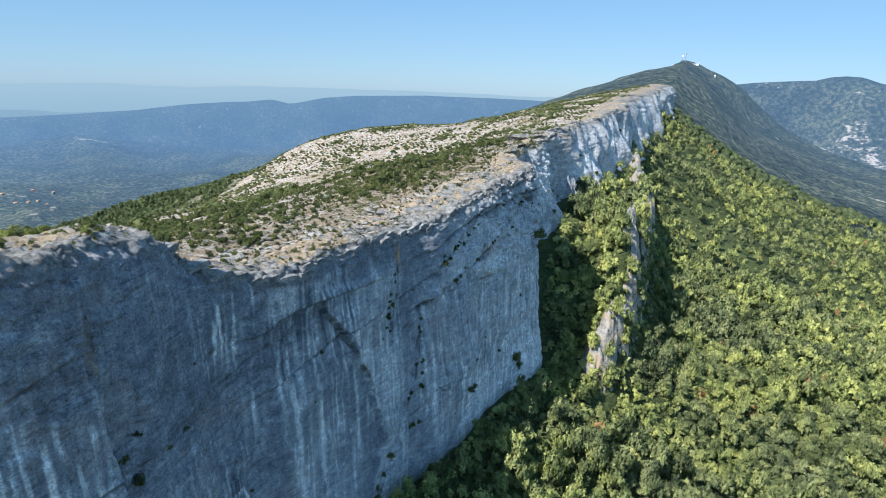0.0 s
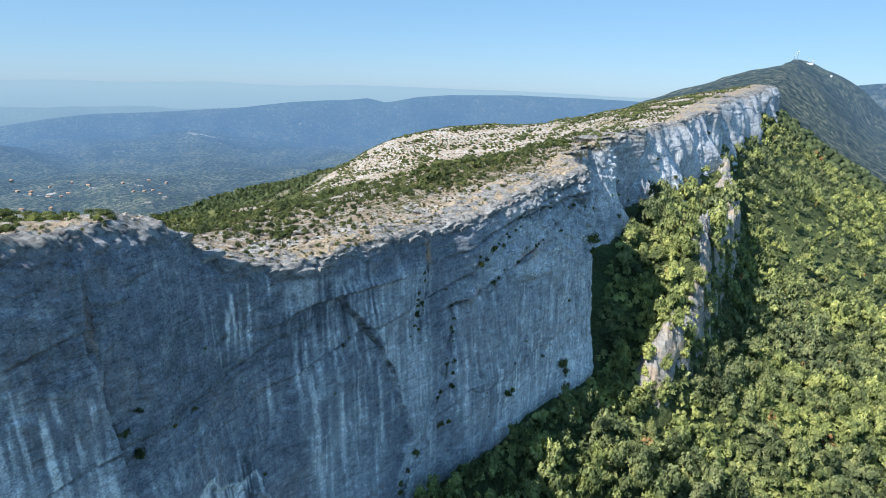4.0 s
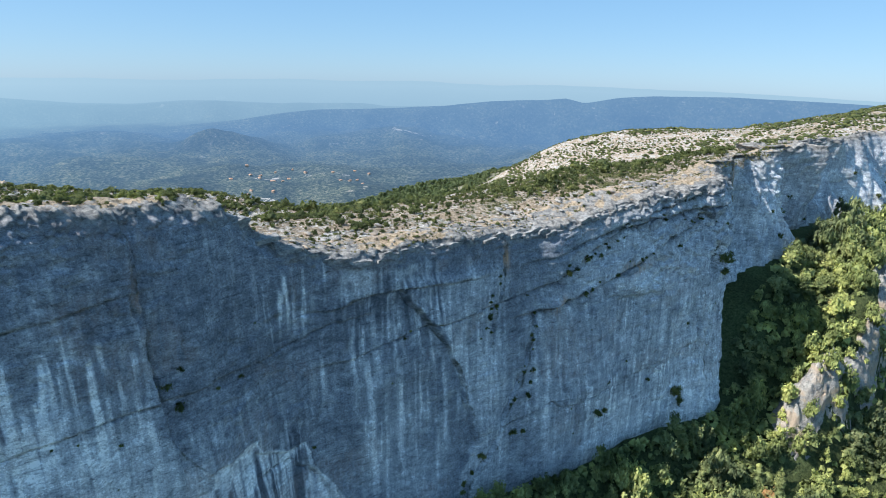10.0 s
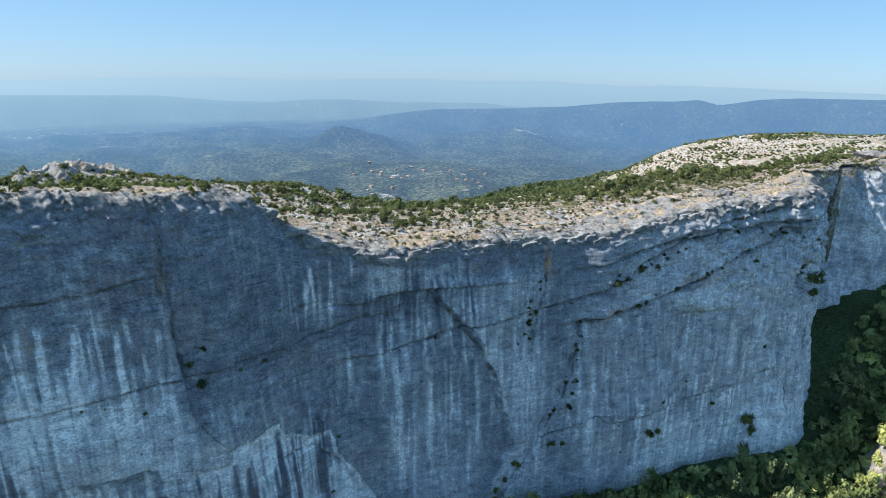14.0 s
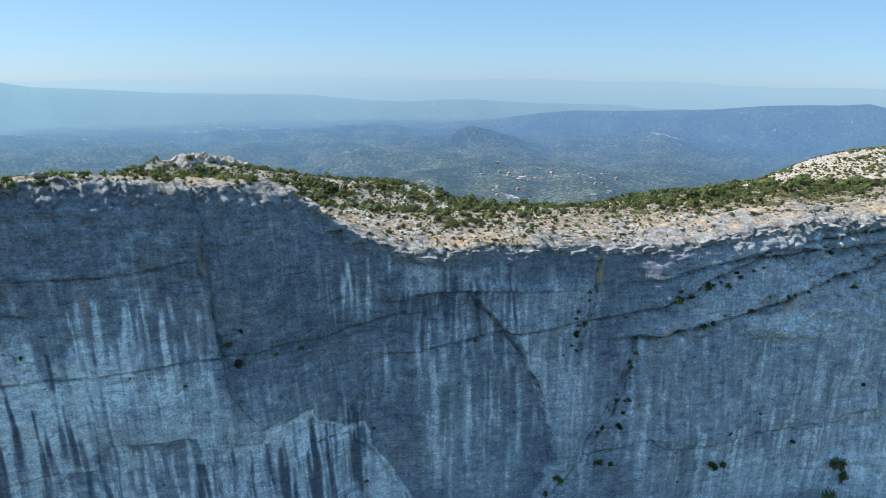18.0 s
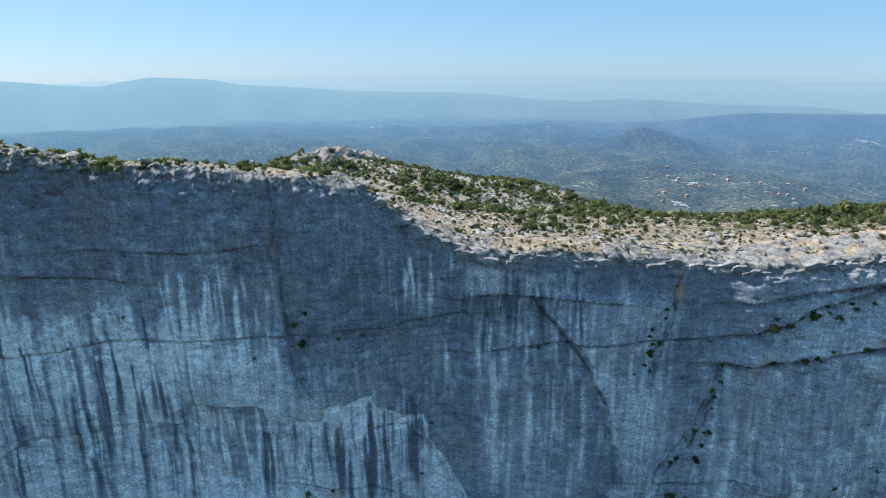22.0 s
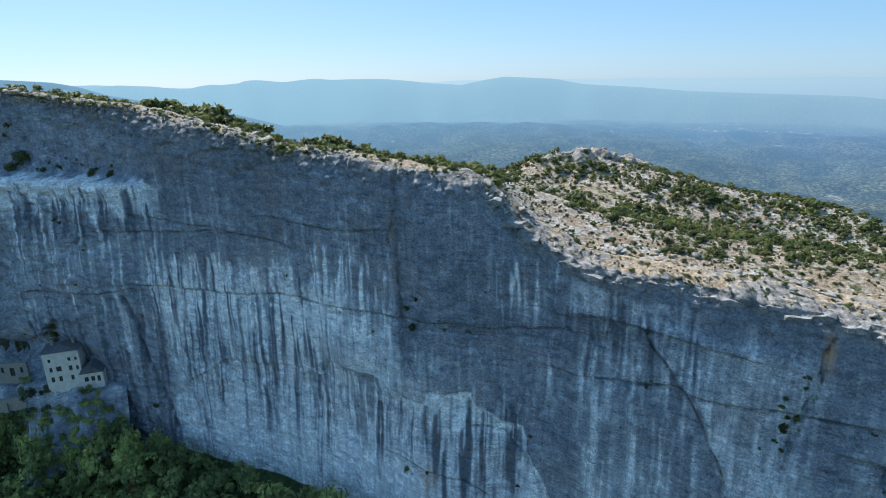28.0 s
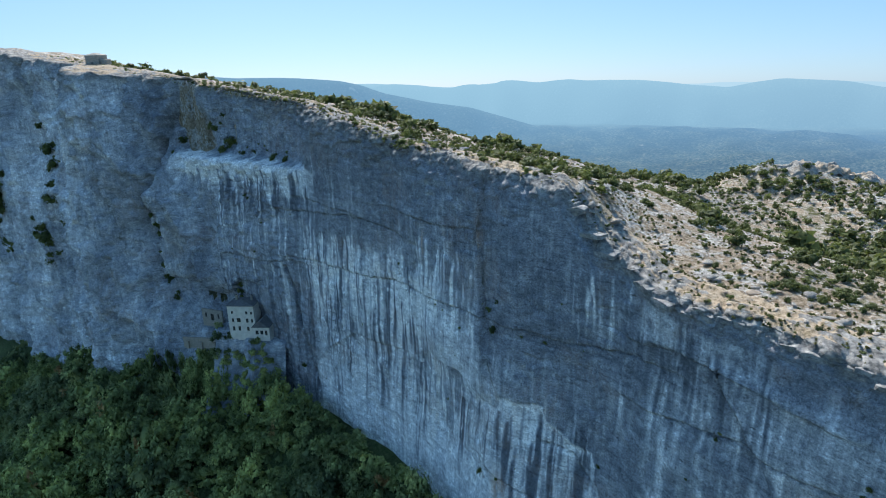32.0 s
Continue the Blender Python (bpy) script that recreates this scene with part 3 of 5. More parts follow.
# ---------- ground: one sheet to the horizon ----------
def build_ground():
    yaws = np.radians(np.concatenate([np.arange(-46, 166, 0.5), np.arange(166, 313.9, 4.0), [314.0]]))
    r = [4.0]
    while r[-1] < 4850:
        r.append(r[-1] * 1.017 + 0.25)
    r = np.array(r)
    r[-1] = 4850
    a, rr = np.meshgrid(yaws, r)
    x, y = -np.sin(a) * rr + 10, np.cos(a) * rr + 60
    x[-2:], y[-2:] = x[-2:] - 10, y[-2:] - 60
    z = ground_z(x, y)
    u = x - crest_x(y)
    z = np.where(np.abs(u + 7.5) < 0.01, z - 5, z)
    rad = np.hypot(x, y)
    w = -u
    scrub = 0.14 - 0.06 * step(330, 420, y) + 0.10 * step(90, 130, y) * (1 - step(280, 380, y)) - 0.55 * (1 - step(6, 26, w))
    scrub = scrub + 0.30 * step(9, 20, w) * step(95, 55, w) * step(125, 155, y) * step(345, 300, y) + 0.25 * fbm(x / 60, y / 60, 0, 3, 77) + 0.35 * step(380, 460, y) * fbm(x / 26, y / 16, 0, 4, 78) - 0.10 * step(-30, -300, x)
    woods = np.where(u > -7, 1.0, step(360, 440, w + 60 * fbm(x / 90, y / 90, 0, 3, 15) - 90 * bell(y, 800, 150)))
    cleared = np.zeros_like(x)
    for bx, by, along, across in ((-3700, 1330, 430, 60), (-3560, 1700, 260, 45), (-3600, 640, 260, 34), (-3520, 850, 90, 26), (-1750, 3060, 300, 45), (-1490, 1900, 150, 24), (-1410, 1560, 60, 40), (-1640, 1780, 120, 20), (-1260, 3500, 180, 20),
                                  (1549, 2441, 120, 30), (1628, 2319, 200, 26), (965, 1370, 110, 30), (-2500, 2900, 200, 26)):
        q = math.hypot(bx, by)
        da, dr = (x * -by + y * bx) / q, (x * bx + y * by) / q - q
        cleared = np.maximum(cleared, 0.70 * np.exp(-(da / along) ** 2 - (dr / across) ** 2))
    massif = step(50, 66, z) * step(112, 98, z) * step(2300, 2500, rad) * step(500, 900, x)
    cleared = np.maximum(cleared, 0.34 * massif)
    hill = np.zeros_like(x)
    for bx, by, amp, wx, wy in HILLS:
        hill = hill + np.exp(-((x - bx) / wx) ** 2 - ((y - by) / wy) ** 2)
    hill = hill + step(-290, -230, z) * step(4250, 4150, rad) * step(3500, 3650, rad) * step(-150, 250, -x + 0.34 * y)
    faces = sheet_faces(len(r), len(yaws))
    mid = rad.ravel()[faces].mean(1)
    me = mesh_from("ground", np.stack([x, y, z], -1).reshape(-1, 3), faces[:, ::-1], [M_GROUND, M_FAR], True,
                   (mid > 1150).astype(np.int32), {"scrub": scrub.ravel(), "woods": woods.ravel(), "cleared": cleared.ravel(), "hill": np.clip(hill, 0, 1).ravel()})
    tagged(put("ground", me), "stony scrub plateau, wooded slopes and hazy plain to the horizon", "ground", kind="structure")


build_ground()

# ---------- the cliff ----------
# joints and ledges of the face: (y, z) along each, width, depth, lip above
JOINTS = (
    (((79.3, 114), (78.8, 104), (78.4, 98), (79.7, 91.6), (80.2, 83), (80.8, 77)), 0.7, 1.6, 0.0),
    (((-14, 70.5), (31, 73.4), (41.5, 75.2), (57.5, 75.5), (68, 76.5), (87, 76.5), (102.5, 76.0), (113.5, 77.2), (121.6, 79.4)), 0.4, 1.0, 0.5),
    (((124.2, 83.6), (128, 84.6), (137, 84.8), (147, 83.8)), 0.4, 0.9, 0.9),
    (((124.5, 69), (133, 70.6), (142, 72.4), (150, 72.5), (160, 74.6), (172, 75.4), (180, 77.8), (186, 81), (190, 85), (198, 89), (211, 92.6)), 0.6, 1.6, 0.9),
    (((178, 69), (190, 71), (197, 74.6), (206, 77.5), (214, 81.5), (229, 86.2), (240, 90)), 0.9, 1.6, 0.9),
    (((136, 84), (141.8, 76), (145.2, 72), (148.7, 64), (151.5, 56), (153.8, 45), (154.6, 34)), 0.4, 1.2, 0.0),
    (((165.4, 94), (164.9, 85), (163, 78), (162.4, 71), (160, 62)), 0.4, 1.3, 0.0),
    (((176, 69), (174, 63.8), (170.7, 52.7), (165, 41), (162.5, 35), (156, 24), (151, 14)), 0.9, 2.0, 0.0),
    (((163, 35.6), (170, 36.8), (179, 39.4), (181.6, 36.2), (187, 36.2), (202, 38), (212, 39.4), (237, 42)), 0.45, 1.2, 0.5),
    (((240, 62), (241, 40), (242, 22)), 0.5, 1.6, 0.0),
    (((244.5, 70), (245, 45), (245.5, 24)), 0.5, 1.2, 0.0),
    (((81, 66), (84, 61), (86.4, 57.6)), 0.25, 0.5, 0.0),
    (((74, 37.5), (80, 37.5), (87, 36), (98, 34), (108, 28)), 0.4, 0.9, 0.4),
    (((98, 50), (107, 49.8), (112, 44), (117, 36), (121, 24)), 0.5, 1.0, 0.0),
    (((-19, 66), (-17.5, 62), (-13.7, 47), (-9.9, 31.5), (-6, 18)), 1.4, 3.0, 0.0),
    (((-84, 131), (-95, 111), (-104, 84), (-110, 74), (-105, 57), (-103, 46)), 5.0, 8.0, 0.0),
    (((-170, 104), (-168, 101), (-158, 88), (-157, 75), (-160, 60)), 1.2, 2.6, 0.0),
    (((-138, 134), (-146, 96), (-139, 62), (-142, 40)), 0.9, 2.0, 0.0),
    (((-120, 120), (-124, 90), (-118, 50)), 0.7, 1.6, 0.0),
    (((-83, 72), (-63, 66), (-31, 66.6), (-14, 69)), 0.35, 0.9, 0.5),
    (((-50, 96), (-34, 91), (-17, 88), (22, 92)), 0.35, 0.8, 0.4),
    (((-104, 46), (-95, 48), (-82, 43.5), (-68, 43.5), (-56, 49), (-48, 56)), 0.8, 2.0, 1.8),
    (((-190, 120), (-175, 100), (-169, 70), (-172, 40)), 10.0, 9.0, 0.0),
    (((40, 98), (60, 97), (75, 99)), 0.4, 0.6, 0.3),
    (((-5, 94), (20, 93), (48, 90)), 0.4, 0.7, 0.3),
)


def to_line(py, pz, pts):
    """Distance from points to a broken line, and whether they lie above it."""
    best, over = np.full(py.shape, 1e9), np.zeros(py.shape)
    for (ay, az), (by, bz) in zip(pts[:-1], pts[1:]):
        q = np.clip(((py - ay) * (by - ay) + (pz - az) * (bz - az)) / ((by - ay) ** 2 + (bz - az) ** 2), 0, 1)
        dy, dz = py - ay - q * (by - ay), pz - az - q * (bz - az)
        d = np.hypot(dy, dz)
        near = d < best
        best, over = np.where(near, d, best), np.where(near, dz, over)
    return best, over


# the scaled-off lower sheet: its ragged upper edge along y
SHEET_Y = (-40, -12, 4, 20, 40, 47.5, 48, 53.6, 54, 56.5, 57.6, 70, 72.5, 73.2, 78, 79, 85.6, 86.2, 88.4, 92, 98.4, 99, 103.6, 106, 111.5, 112.5, 114.6, 117, 120, 124, 150, 170, 262)
SHEET_Z = (8, 24, 40, 50, 53, 53.4, 53.0, 52.6, 54.5, 58.3, 58.6, 58.2, 57.2, 54.6, 53.2, 54.6, 54.2, 57.6, 58.4, 57.8, 58.8, 55.6, 53.4, 52.0, 51.6, 44.5, 41.0, 37.5, 30, 16, 8, 5, 5)
# the edge of the great flake: y at each z
FLAKE_Z, FLAKE_Y = (20, 26, 34, 45, 56, 64, 72, 76, 85), (150, 151, 154.6, 153.8, 151.5, 148.7, 145.2, 141.8, 135.4)


def plates(a, b, seed):
    """Flat pieces with sharp steps between them, about one unit across."""
    a, b = a + 0.22 * vnoise(a, b, 0, seed + 1), b + 0.22 * vnoise(a, b, 5, seed + 2)
    return hash3(np.floor(a).astype(np.int64), np.floor(b).astype(np.int64), np.floor(a * 0).astype(np.int64), seed)


def face_relief(y, z, top):
    """How far the rock stands out from the smooth face."""
    wy, wz = y + 0.7 * fbm(y / 8, z / 8, 0, 4, 91, 0.55), z + 0.45 * fbm(y / 7, z / 7, 4, 4, 92, 0.55)
    far, east = step(252, 278, y), step(-50, -95, wy)
    bedded = wz - 0.06 * wy
    big = 2.6 * fbm(y / 45, z / 80, 0, 3, 40) + 0.7 * fbm(y / 13, z / 34, 0, 3, 41)
    flute = 0.20 * fbm(y / 3.2, z / 34, 0, 3, 42)
    rough = (0.10 + 0.10 * step(50, 0, y)) * fbm(y / 3.0, z / 3.0, 0, 4, 43, 0.6)
    # broken patches where plates have come away, and thin beds
    broken = step(0.15, 0.5, fbm(y / 26, z / 20, 9, 3, 44)) + 0.7 * step(200, 235, y) + 1.2 * step(-90, -120, y)
    blocks = 0.26 * broken * (plates(wy / 4.6 + 0.1 * wz, bedded / 2.6, 45) + 0.5 * plates(wy / 1.7, bedded / 1.3, 46))
    bed = (0.10 * np.tanh(4 * vnoise(y / 40, bedded / 3.1, 0, 47)) + 0.04 * np.tanh(4 * vnoise(y / 16, bedded / 1.1, 0, 48))) * (0.4 + 0.9 * step(-0.1, 0.4, fbm(y / 30, z / 18, 6, 2, 49)))
    out = big + flute + rough + blocks + bed
    out = out + far * (0.8 * plates(y / 6 + z / 40, z / 24, 55) + 0.3 * plates(y / 2.6, z / 12, 56) + 0.7 * fbm(y / 5, z / 16, 1, 4, 57, 0.55) + 14 * fbm(y / 70, z / 110, 2, 3, 49) + 20 * (0.4 - np.abs(vnoise(y / 38 + z / 120, z / 160, 1, 54))) + 19 * (0.5 - np.abs(vnoise(y / 19 + z / 60, z / 70, 1, 50))) + 7 * (0.5 - np.abs(vnoise(y / 7.5 + z / 40, z / 40, 1, 51))) + 1.6 * (0.5 - np.abs(vnoise(y / 2.8, z / 18, 1, 52))) - 6)
    for pts, wide, deep, lip in JOINTS:
        lo, hi = min(p[0] for p in pts) - 30, max(p[0] for p in pts) + 30
        if y.max() < lo or y.min() > hi:
            continue
        d, over = to_line(wy, wz, pts)
        out = out - deep * np.clip(0.75 + 0.9 * vnoise(wy / 3.1, wz / 3.1, 0, 93), 0.1, 1.5) * np.exp(-(d / (0.42 * wide + 0.08)) ** 2)
        if lip:
            out = out + 0.8 * lip * np.exp(-np.maximum(over, 0) / 7) * step(-0.25, 0.25, over) * step(14, 4, d) - 0.4 * lip * step(0.25, -0.25, over) * step(9, 1, d)
    # the lower sheet has scaled off: everything under its edge lies deeper
    sheet = np.interp(wy, SHEET_Y, SHEET_Z)
    out = out - 0.55 * step(sheet + 0.15, sheet - 0.15, wz) * step(-20, 0, y) * step(126, 118, y)
    out = out - 1.2 * step(60.2, 60.6, wy) * step(72.8, 72.4, wy) * step(28, 39, wz) * step(58.4, 57.9, wz)
    out = out - 0.8 * step(47.6, 48.0, wy) * step(53.9, 53.5, wy) * step(30, 40, wz) * step(53.0, 52.5, wz)
    # the great flake and the niche beside it
    flake = np.interp(wz, FLAKE_Z, FLAKE_Y)
    out = out + 0.9 * step(flake - 0.3, flake + 0.3, wy) * step(170, 160, wy) * step(88, 84, wz) * step(12, 26, wz)
    out = out - 0.9 * step(84.9, 84.3, wz) * step(122.5, 124, wy) * step(flake + 0.3, flake - 0.3, wy) * step(64, 72, wz)
    # the two great seams under the western crest: each bed overhangs the one below it
    on = step(168, 182, wy) * step(256, 244, wy)
    for pts, out_by in ((JOINTS[3][0], 1.5), (JOINTS[4][0], 1.3)):
        line = np.interp(wy, [q[0] for q in pts], [q[1] for q in pts]) + 0.5 * plates(wy / 5, wy * 0, 58)
        over = wz - line
        out = out + on * (out_by * step(-0.15, 0.15, over) - 1.6 * np.exp(-((over + 0.7) / 0.8) ** 2))
    # a third, thinner bed between them and the brink, and blocks left standing below the lower seam
    line = np.interp(wy, (172, 190, 210, 235), (84, 89, 94.5, 97)) + 0.4 * plates(wy / 4, wy * 0, 65)
    out = out + on * (0.6 * step(-0.12, 0.12, wz - line) - 0.9 * np.exp(-((wz - line + 0.5) / 0.5) ** 2))
    out = out + 2.6 * bell(wy + 0.6 * (wz - 73), 207, 6.5) * step(66.5, 69, wz) * step(78.5, 76, wz - 0.25 * (wy - 205)) + 2.0 * bell(wy, 181, 2.4) * bell(wz, 69.5, 2.0)
    # slabs that dip with them
    dip = wz - 0.32 * (wy - 190)
    slabs = step(172, 186, wy) * step(62, 72, wz + 0.12 * (215 - wy))
    crest_blocks = slabs * step(200, 222, wy)
    out = out + slabs * (0.30 * plates(wy / 6.5, dip / 2.6, 59) + 0.14 * plates(wy / 2.6, dip / 1.3, 60)) + crest_blocks * (0.9 * plates(wy / 3.6 + 0.15 * wz, dip / 3.0, 66) + 0.4 * plates(wy / 1.5, dip / 1.5, 67))
    # a cave high on the nose, and cracks below it
    out = out - 5.0 * bell(wy, 246.5, 2.0) * bell(wz, 73, 4.6)
    out = out - 0.8 * step(232, 238, wy) * np.abs(vnoise(wy / 2.2, wz / 13, 4, 68)) * step(80, 70, wz)
    # the corner at the tall cleft: the wall to its east stands proud
    out = out + 1.9 * step(80.0, 79.2, wy - 0.05 * (100 - wz)) * step(52, 66, wz) * step(40, 66, wy)
    # east: the ledge with its overhang, the hollow beside it, the great round pillar and the grotto
    ledge = step(-92, -84, wy) * step(-2, -16, wy)
    out = out - 5.5 * ledge * step(104.2, 105.4, wz) + 1.2 * ledge * bell(wz, 102.5, 3)
    cw, cv = wy + 5 * fbm(y / 9, z / 9, 7, 3, 94), wz + 3 * fbm(y / 8, z / 8, 8, 3, 95)
    out = out - 3.5 * step(-100, -80, cw) * step(-46, -66, cw) * step(104, 107, wz) * step(126, 113, cv)
    out = out + 13 * bell(wy, -140, 26) + 6 * bell(wy, -215, 25) + east * (1.1 * plates(wy / 5.5 + 0.1 * wz, wz / 8, 73) + 0.5 * plates(wy / 2.3, wz / 3.2, 74) + 15.0 * (0.4 - np.abs(vnoise(wy / 22 + 0.3 * wz / 22, wz / 55, 2, 55))) + 4.0 * (0.45 - np.abs(vnoise(wy / 6.5, wz / 13, 2, 56))))
    out = out + step(2, -30, wy) * (1.2 * (0.4 - np.abs(vnoise(wy / 7, wz / 12, 2, 57))) + 0.4 * plates(wy / 3.1, bedded / 1.6, 61))
    # the crest east of the cleft is rotten and stepped: blocks have come away under it
    rotten = step(78, 60, wy) * step(-60, -30, wy) * step(13, 5, top - z + 3 * fbm(y / 9, z / 9, 2, 2, 62))
    out = out + rotten * (0.7 * plates(wy / 4.2, bedded / 2.2, 63) + 0.35 * plates(wy / 1.6, bedded / 1.0, 64) - 0.5)
    out = out - 10 * bell(wy, -76, 22) * bell(wz, 40, 8) - 3.0 * bell(wy, -55, 28) * step(70, 30, wz)
    # the nose
    out = out + 2.0 * bell(wy, 243, 8) * step(80, 25, wz)
    # the brink: two or three beds set back from one another, broken into blocks
    h = np.maximum(top - z, 0)
    bh = h + 0.8 * plates(wy / 3.4, wy * 0, 5) + 0.5 * plates(wy / 1.3, wy * 0, 6)
    for lim, cut in ((0.9, 0.7), (2.2, 0.6), (4.0, 0.5)):
        out = out - cut * (1 - 0.4 * step(104, 112, y) * step(180, 170, y)) * (1.0 + 0.7 * plates(wy / 5.5, wy * 0 + lim, 53)) * step(lim + 0.12, lim - 0.12, bh)
    out = out - 0.6 * np.exp(-h / 0.6) + 1.5 * np.exp(-h / 13) * step(104, 112, y) * step(178, 166, y)
    zone = np.clip(step(5.0, 3.0, h) + 0.7 * step(-70, -110, wy) + 0.2 * far, 0, 1.2)
    out = out + zone * (0.40 * plates((wy + 0.35 * wz) / 2.4, bedded / 1.5, 71) + 0.18 * plates((wy - 0.2 * wz) / 1.0, wz / 0.7, 72))
    return out


def drips(ys, Z):
    """Runs of water down the face: pale lime and dark lichen, each with its own head, width and length."""
    g = np.random.default_rng(77)
    field = np.zeros_like(Z)
    rows = []
    for y0, y1, z0, z1, n, sign, wide, long in (
            (-8, 56, 70, 86, 90, 0.42, 0.55, 22), (-8, 58, 60, 84, 110, -0.38, 0.42, 26), (0, 60, 40, 62, 60, -0.32, 0.45, 26), (52, 79, 78, 96, 46, 0.42, 0.40, 18), (40, 80, 70, 80, 24, 0.30, 0.4, 14),
            (73, 88, 50, 55, 16, -0.45, 0.45, 20), (86, 112, 46, 58, 42, -0.42, 0.45, 22), (88, 116, 38, 50, 26, -0.35, 0.5, 22), (48, 76, 40, 56, 40, 0.40, 0.35, 14), (60, 73, 54, 58, 14, 0.40, 0.35, 12),
            (83, 122, 56, 74, 30, 0.20, 0.5, 14), (121, 146, 82, 92, 50, -0.28, 0.35, 12), (123, 150, 70, 86, 44, 0.20, 0.4, 16), (124, 152, 40, 70, 36, 0.20, 0.5, 22), (145, 165, 50, 92, 36, 0.14, 0.5, 20),
            (160, 250, 30, 72, 50, 0.15, 0.6, 20), (176, 250, 28, 66, 40, -0.13, 0.6, 18), (190, 245, 22, 44, 40, 0.34, 0.45, 18), (-60, 0, 92, 104, 60, -0.45, 0.6, 12), (-60, 0, 60, 98, 70, 0.26, 0.5, 20),
            (-16, 110, 90, 112, 110, 0.10, 0.5, 16), (-60, 10, 20, 70, 70, -0.25, 0.6, 30), (105, 122, 88, 96, 20, 0.30, 0.35, 12)):
        for _ in range(n):
            rows.append((g.uniform(y0, y1), g.uniform(z0, z1), wide * g.uniform(0.5, 1.7), long * g.uniform(0.35, 1.4), sign * g.uniform(0.5, 1.2), g.normal() * 0.02))
    for y0, z0, w, run, k, slant in rows:
        lo, hi = np.searchsorted(ys, (y0 - 3 * w - 1.5, y0 + 3 * w + 1.5))
        if hi - lo < 2:
            continue
        zz, yy = Z[:, lo:hi], ys[None, lo:hi]
        down = z0 - zz
        mid = y0 + slant * down + 0.18 * np.sin(zz * 0.35 + y0)
        body = np.exp(-((yy - mid) / (w * (0.75 + 0.4 * np.clip(down / run, 0, 1)))) ** 4)
        field[:, lo:hi] += k * body * step(-0.3, 0.9, down) * step(run, run * 0.45, down)
    return field


def build_cliff(name, ys, rows, label):
    back = np.concatenate([[-17, -15], np.arange(-13.5, -0.2, 0.45)])
    nb = len(back)
    frac = np.linspace(0, 1, rows) ** 1.04
    Y = np.repeat(ys[None], rows + nb, 0)
    top = crest_z(ys) + 0.6 * fbm(ys / 5.0, 0, 0, 3, 61) + 0.45 * plates(ys / 2.6, ys * 0, 62) + 0.25 * plates(ys / 0.9, ys * 0, 63) + 0.9 * step(174, 190, ys) * plates(ys / 4.5, ys * 0 + 3, 64)
    cx = crest_x(ys)
    dx = np.gradient(crest_x(ys), ys)
    nx, ny = 1 / np.hypot(1, dx), -dx / np.hypot(1, dx)
    foot = foot_z(ys) - 14 - 34 * step(238, 254, ys)
    Zf = top[None] - frac[:, None] * (top - foot)[None]
    rel = face_relief(Y[nb:], Zf, np.repeat(top[None], rows, 0))
    out = lean(ys)[None] * (top[None] - Zf) + rel
    Xf, Yf = cx[None] + nx[None] * out, ys[None] + ny[None] * out * 0.6
    # the strip on top, from the plateau to the brink: flat beds stepping down to it
    q = (back - back[0]) / (0 - back[0])
    brink = rel[0][None] * q[:, None] ** 3
    Xb = cx[None] + back[:, None] + nx[None] * brink
    Yb = np.repeat(ys[None], nb, 0)
    base = top_ground(np.minimum(Xb, cx[None] - 0.01), Yb)
    w = -back[:, None] + 1.6 * fbm(Xb / 9, Yb / 9, 0, 4, 96, 0.6) + 0.7 * plates(Yb / 2.8, Xb / 3.5, 97)
    beds = 0.55 * step(1.9, 2.2, w) + 0.5 * step(4.6, 4.9, w) + 0.4 * step(8.0, 8.3, w) - 1.45 * step(9.5, 15, w)
    slab = beds + 0.16 * plates(Xb / 2.2 + Yb / 9, Yb / 3.0, 98) + 0.10 * plates(Xb / 0.9, Yb / 1.2, 99) + 0.10 * fbm(Xb / 1.6, Yb / 1.6, 0, 3, 64, 0.6)
    Zb = base * (1 - q[:, None] ** 4) + top[None] * q[:, None] ** 4 + slab * step(0, 0.12, 1 - q[:, None]) + 0.1
    Zb[0] -= 2.5
    Zb[1] -= 0.6
    X, Yv, Z = np.concatenate([Xb, Xf]), np.concatenate([Yb, Yf]), np.concatenate([Zb, Zf])
    earth = 0.40 + 0.7 * (0.5 - np.abs(((w + 0.6) % 3.1) / 3.1 - 0.5)) - 0.4 * step(2.6, 1.4, w) + 0.25 * fbm(Xb / 12, Yb / 12, 0, 3, 65) + 0.25 * step(7, 12, w)
    soil = np.concatenate([earth, np.zeros_like(Zf)])
    # how pale the stone is: dark lichened wall above, fresh scaled sheets below
    wy = Yv + 1.0 * fbm(Yv / 6, Z / 10, 0, 4, 99, 0.6)
    wz = Z + 0.9 * fbm(Yv / 5, Z / 6, 3, 4, 100, 0.6)
    veil = wz + 4 * vnoise(Yv / 3.5, 0, 0, 69) + 2 * vnoise(Yv / 1.2, 0, 0, 70)
    sheet = np.interp(Yv + 0.35 * fbm(Yv / 2, Z / 2, 0, 3, 66), SHEET_Y, SHEET_Z)
    scaled = step(sheet + 0.35, sheet - 0.35, Z + 0.35 * fbm(Yv / 2, Z / 2, 5, 3, 67)) * step(-12, -2, Yv)
    tone = 0.20 + 0.07 * fbm(Yv / 20, Z / 14, 0, 3, 101)
    tone = tone + 0.42 * step(86, 73, veil) * (0.5 * step(82.5, 80.5, wy + 0.55 * (wz - 66)) + 0.5 * step(86, 58, wy)) * step(-12, 2, wy)
    tone = tone + 0.08 * step(100, 84, veil) * step(81, 78, wy) * step(-20, 0, wy)
    tone = np.where(Yv < 124, np.maximum(tone, 0.20 + 0.54 * scaled), tone)
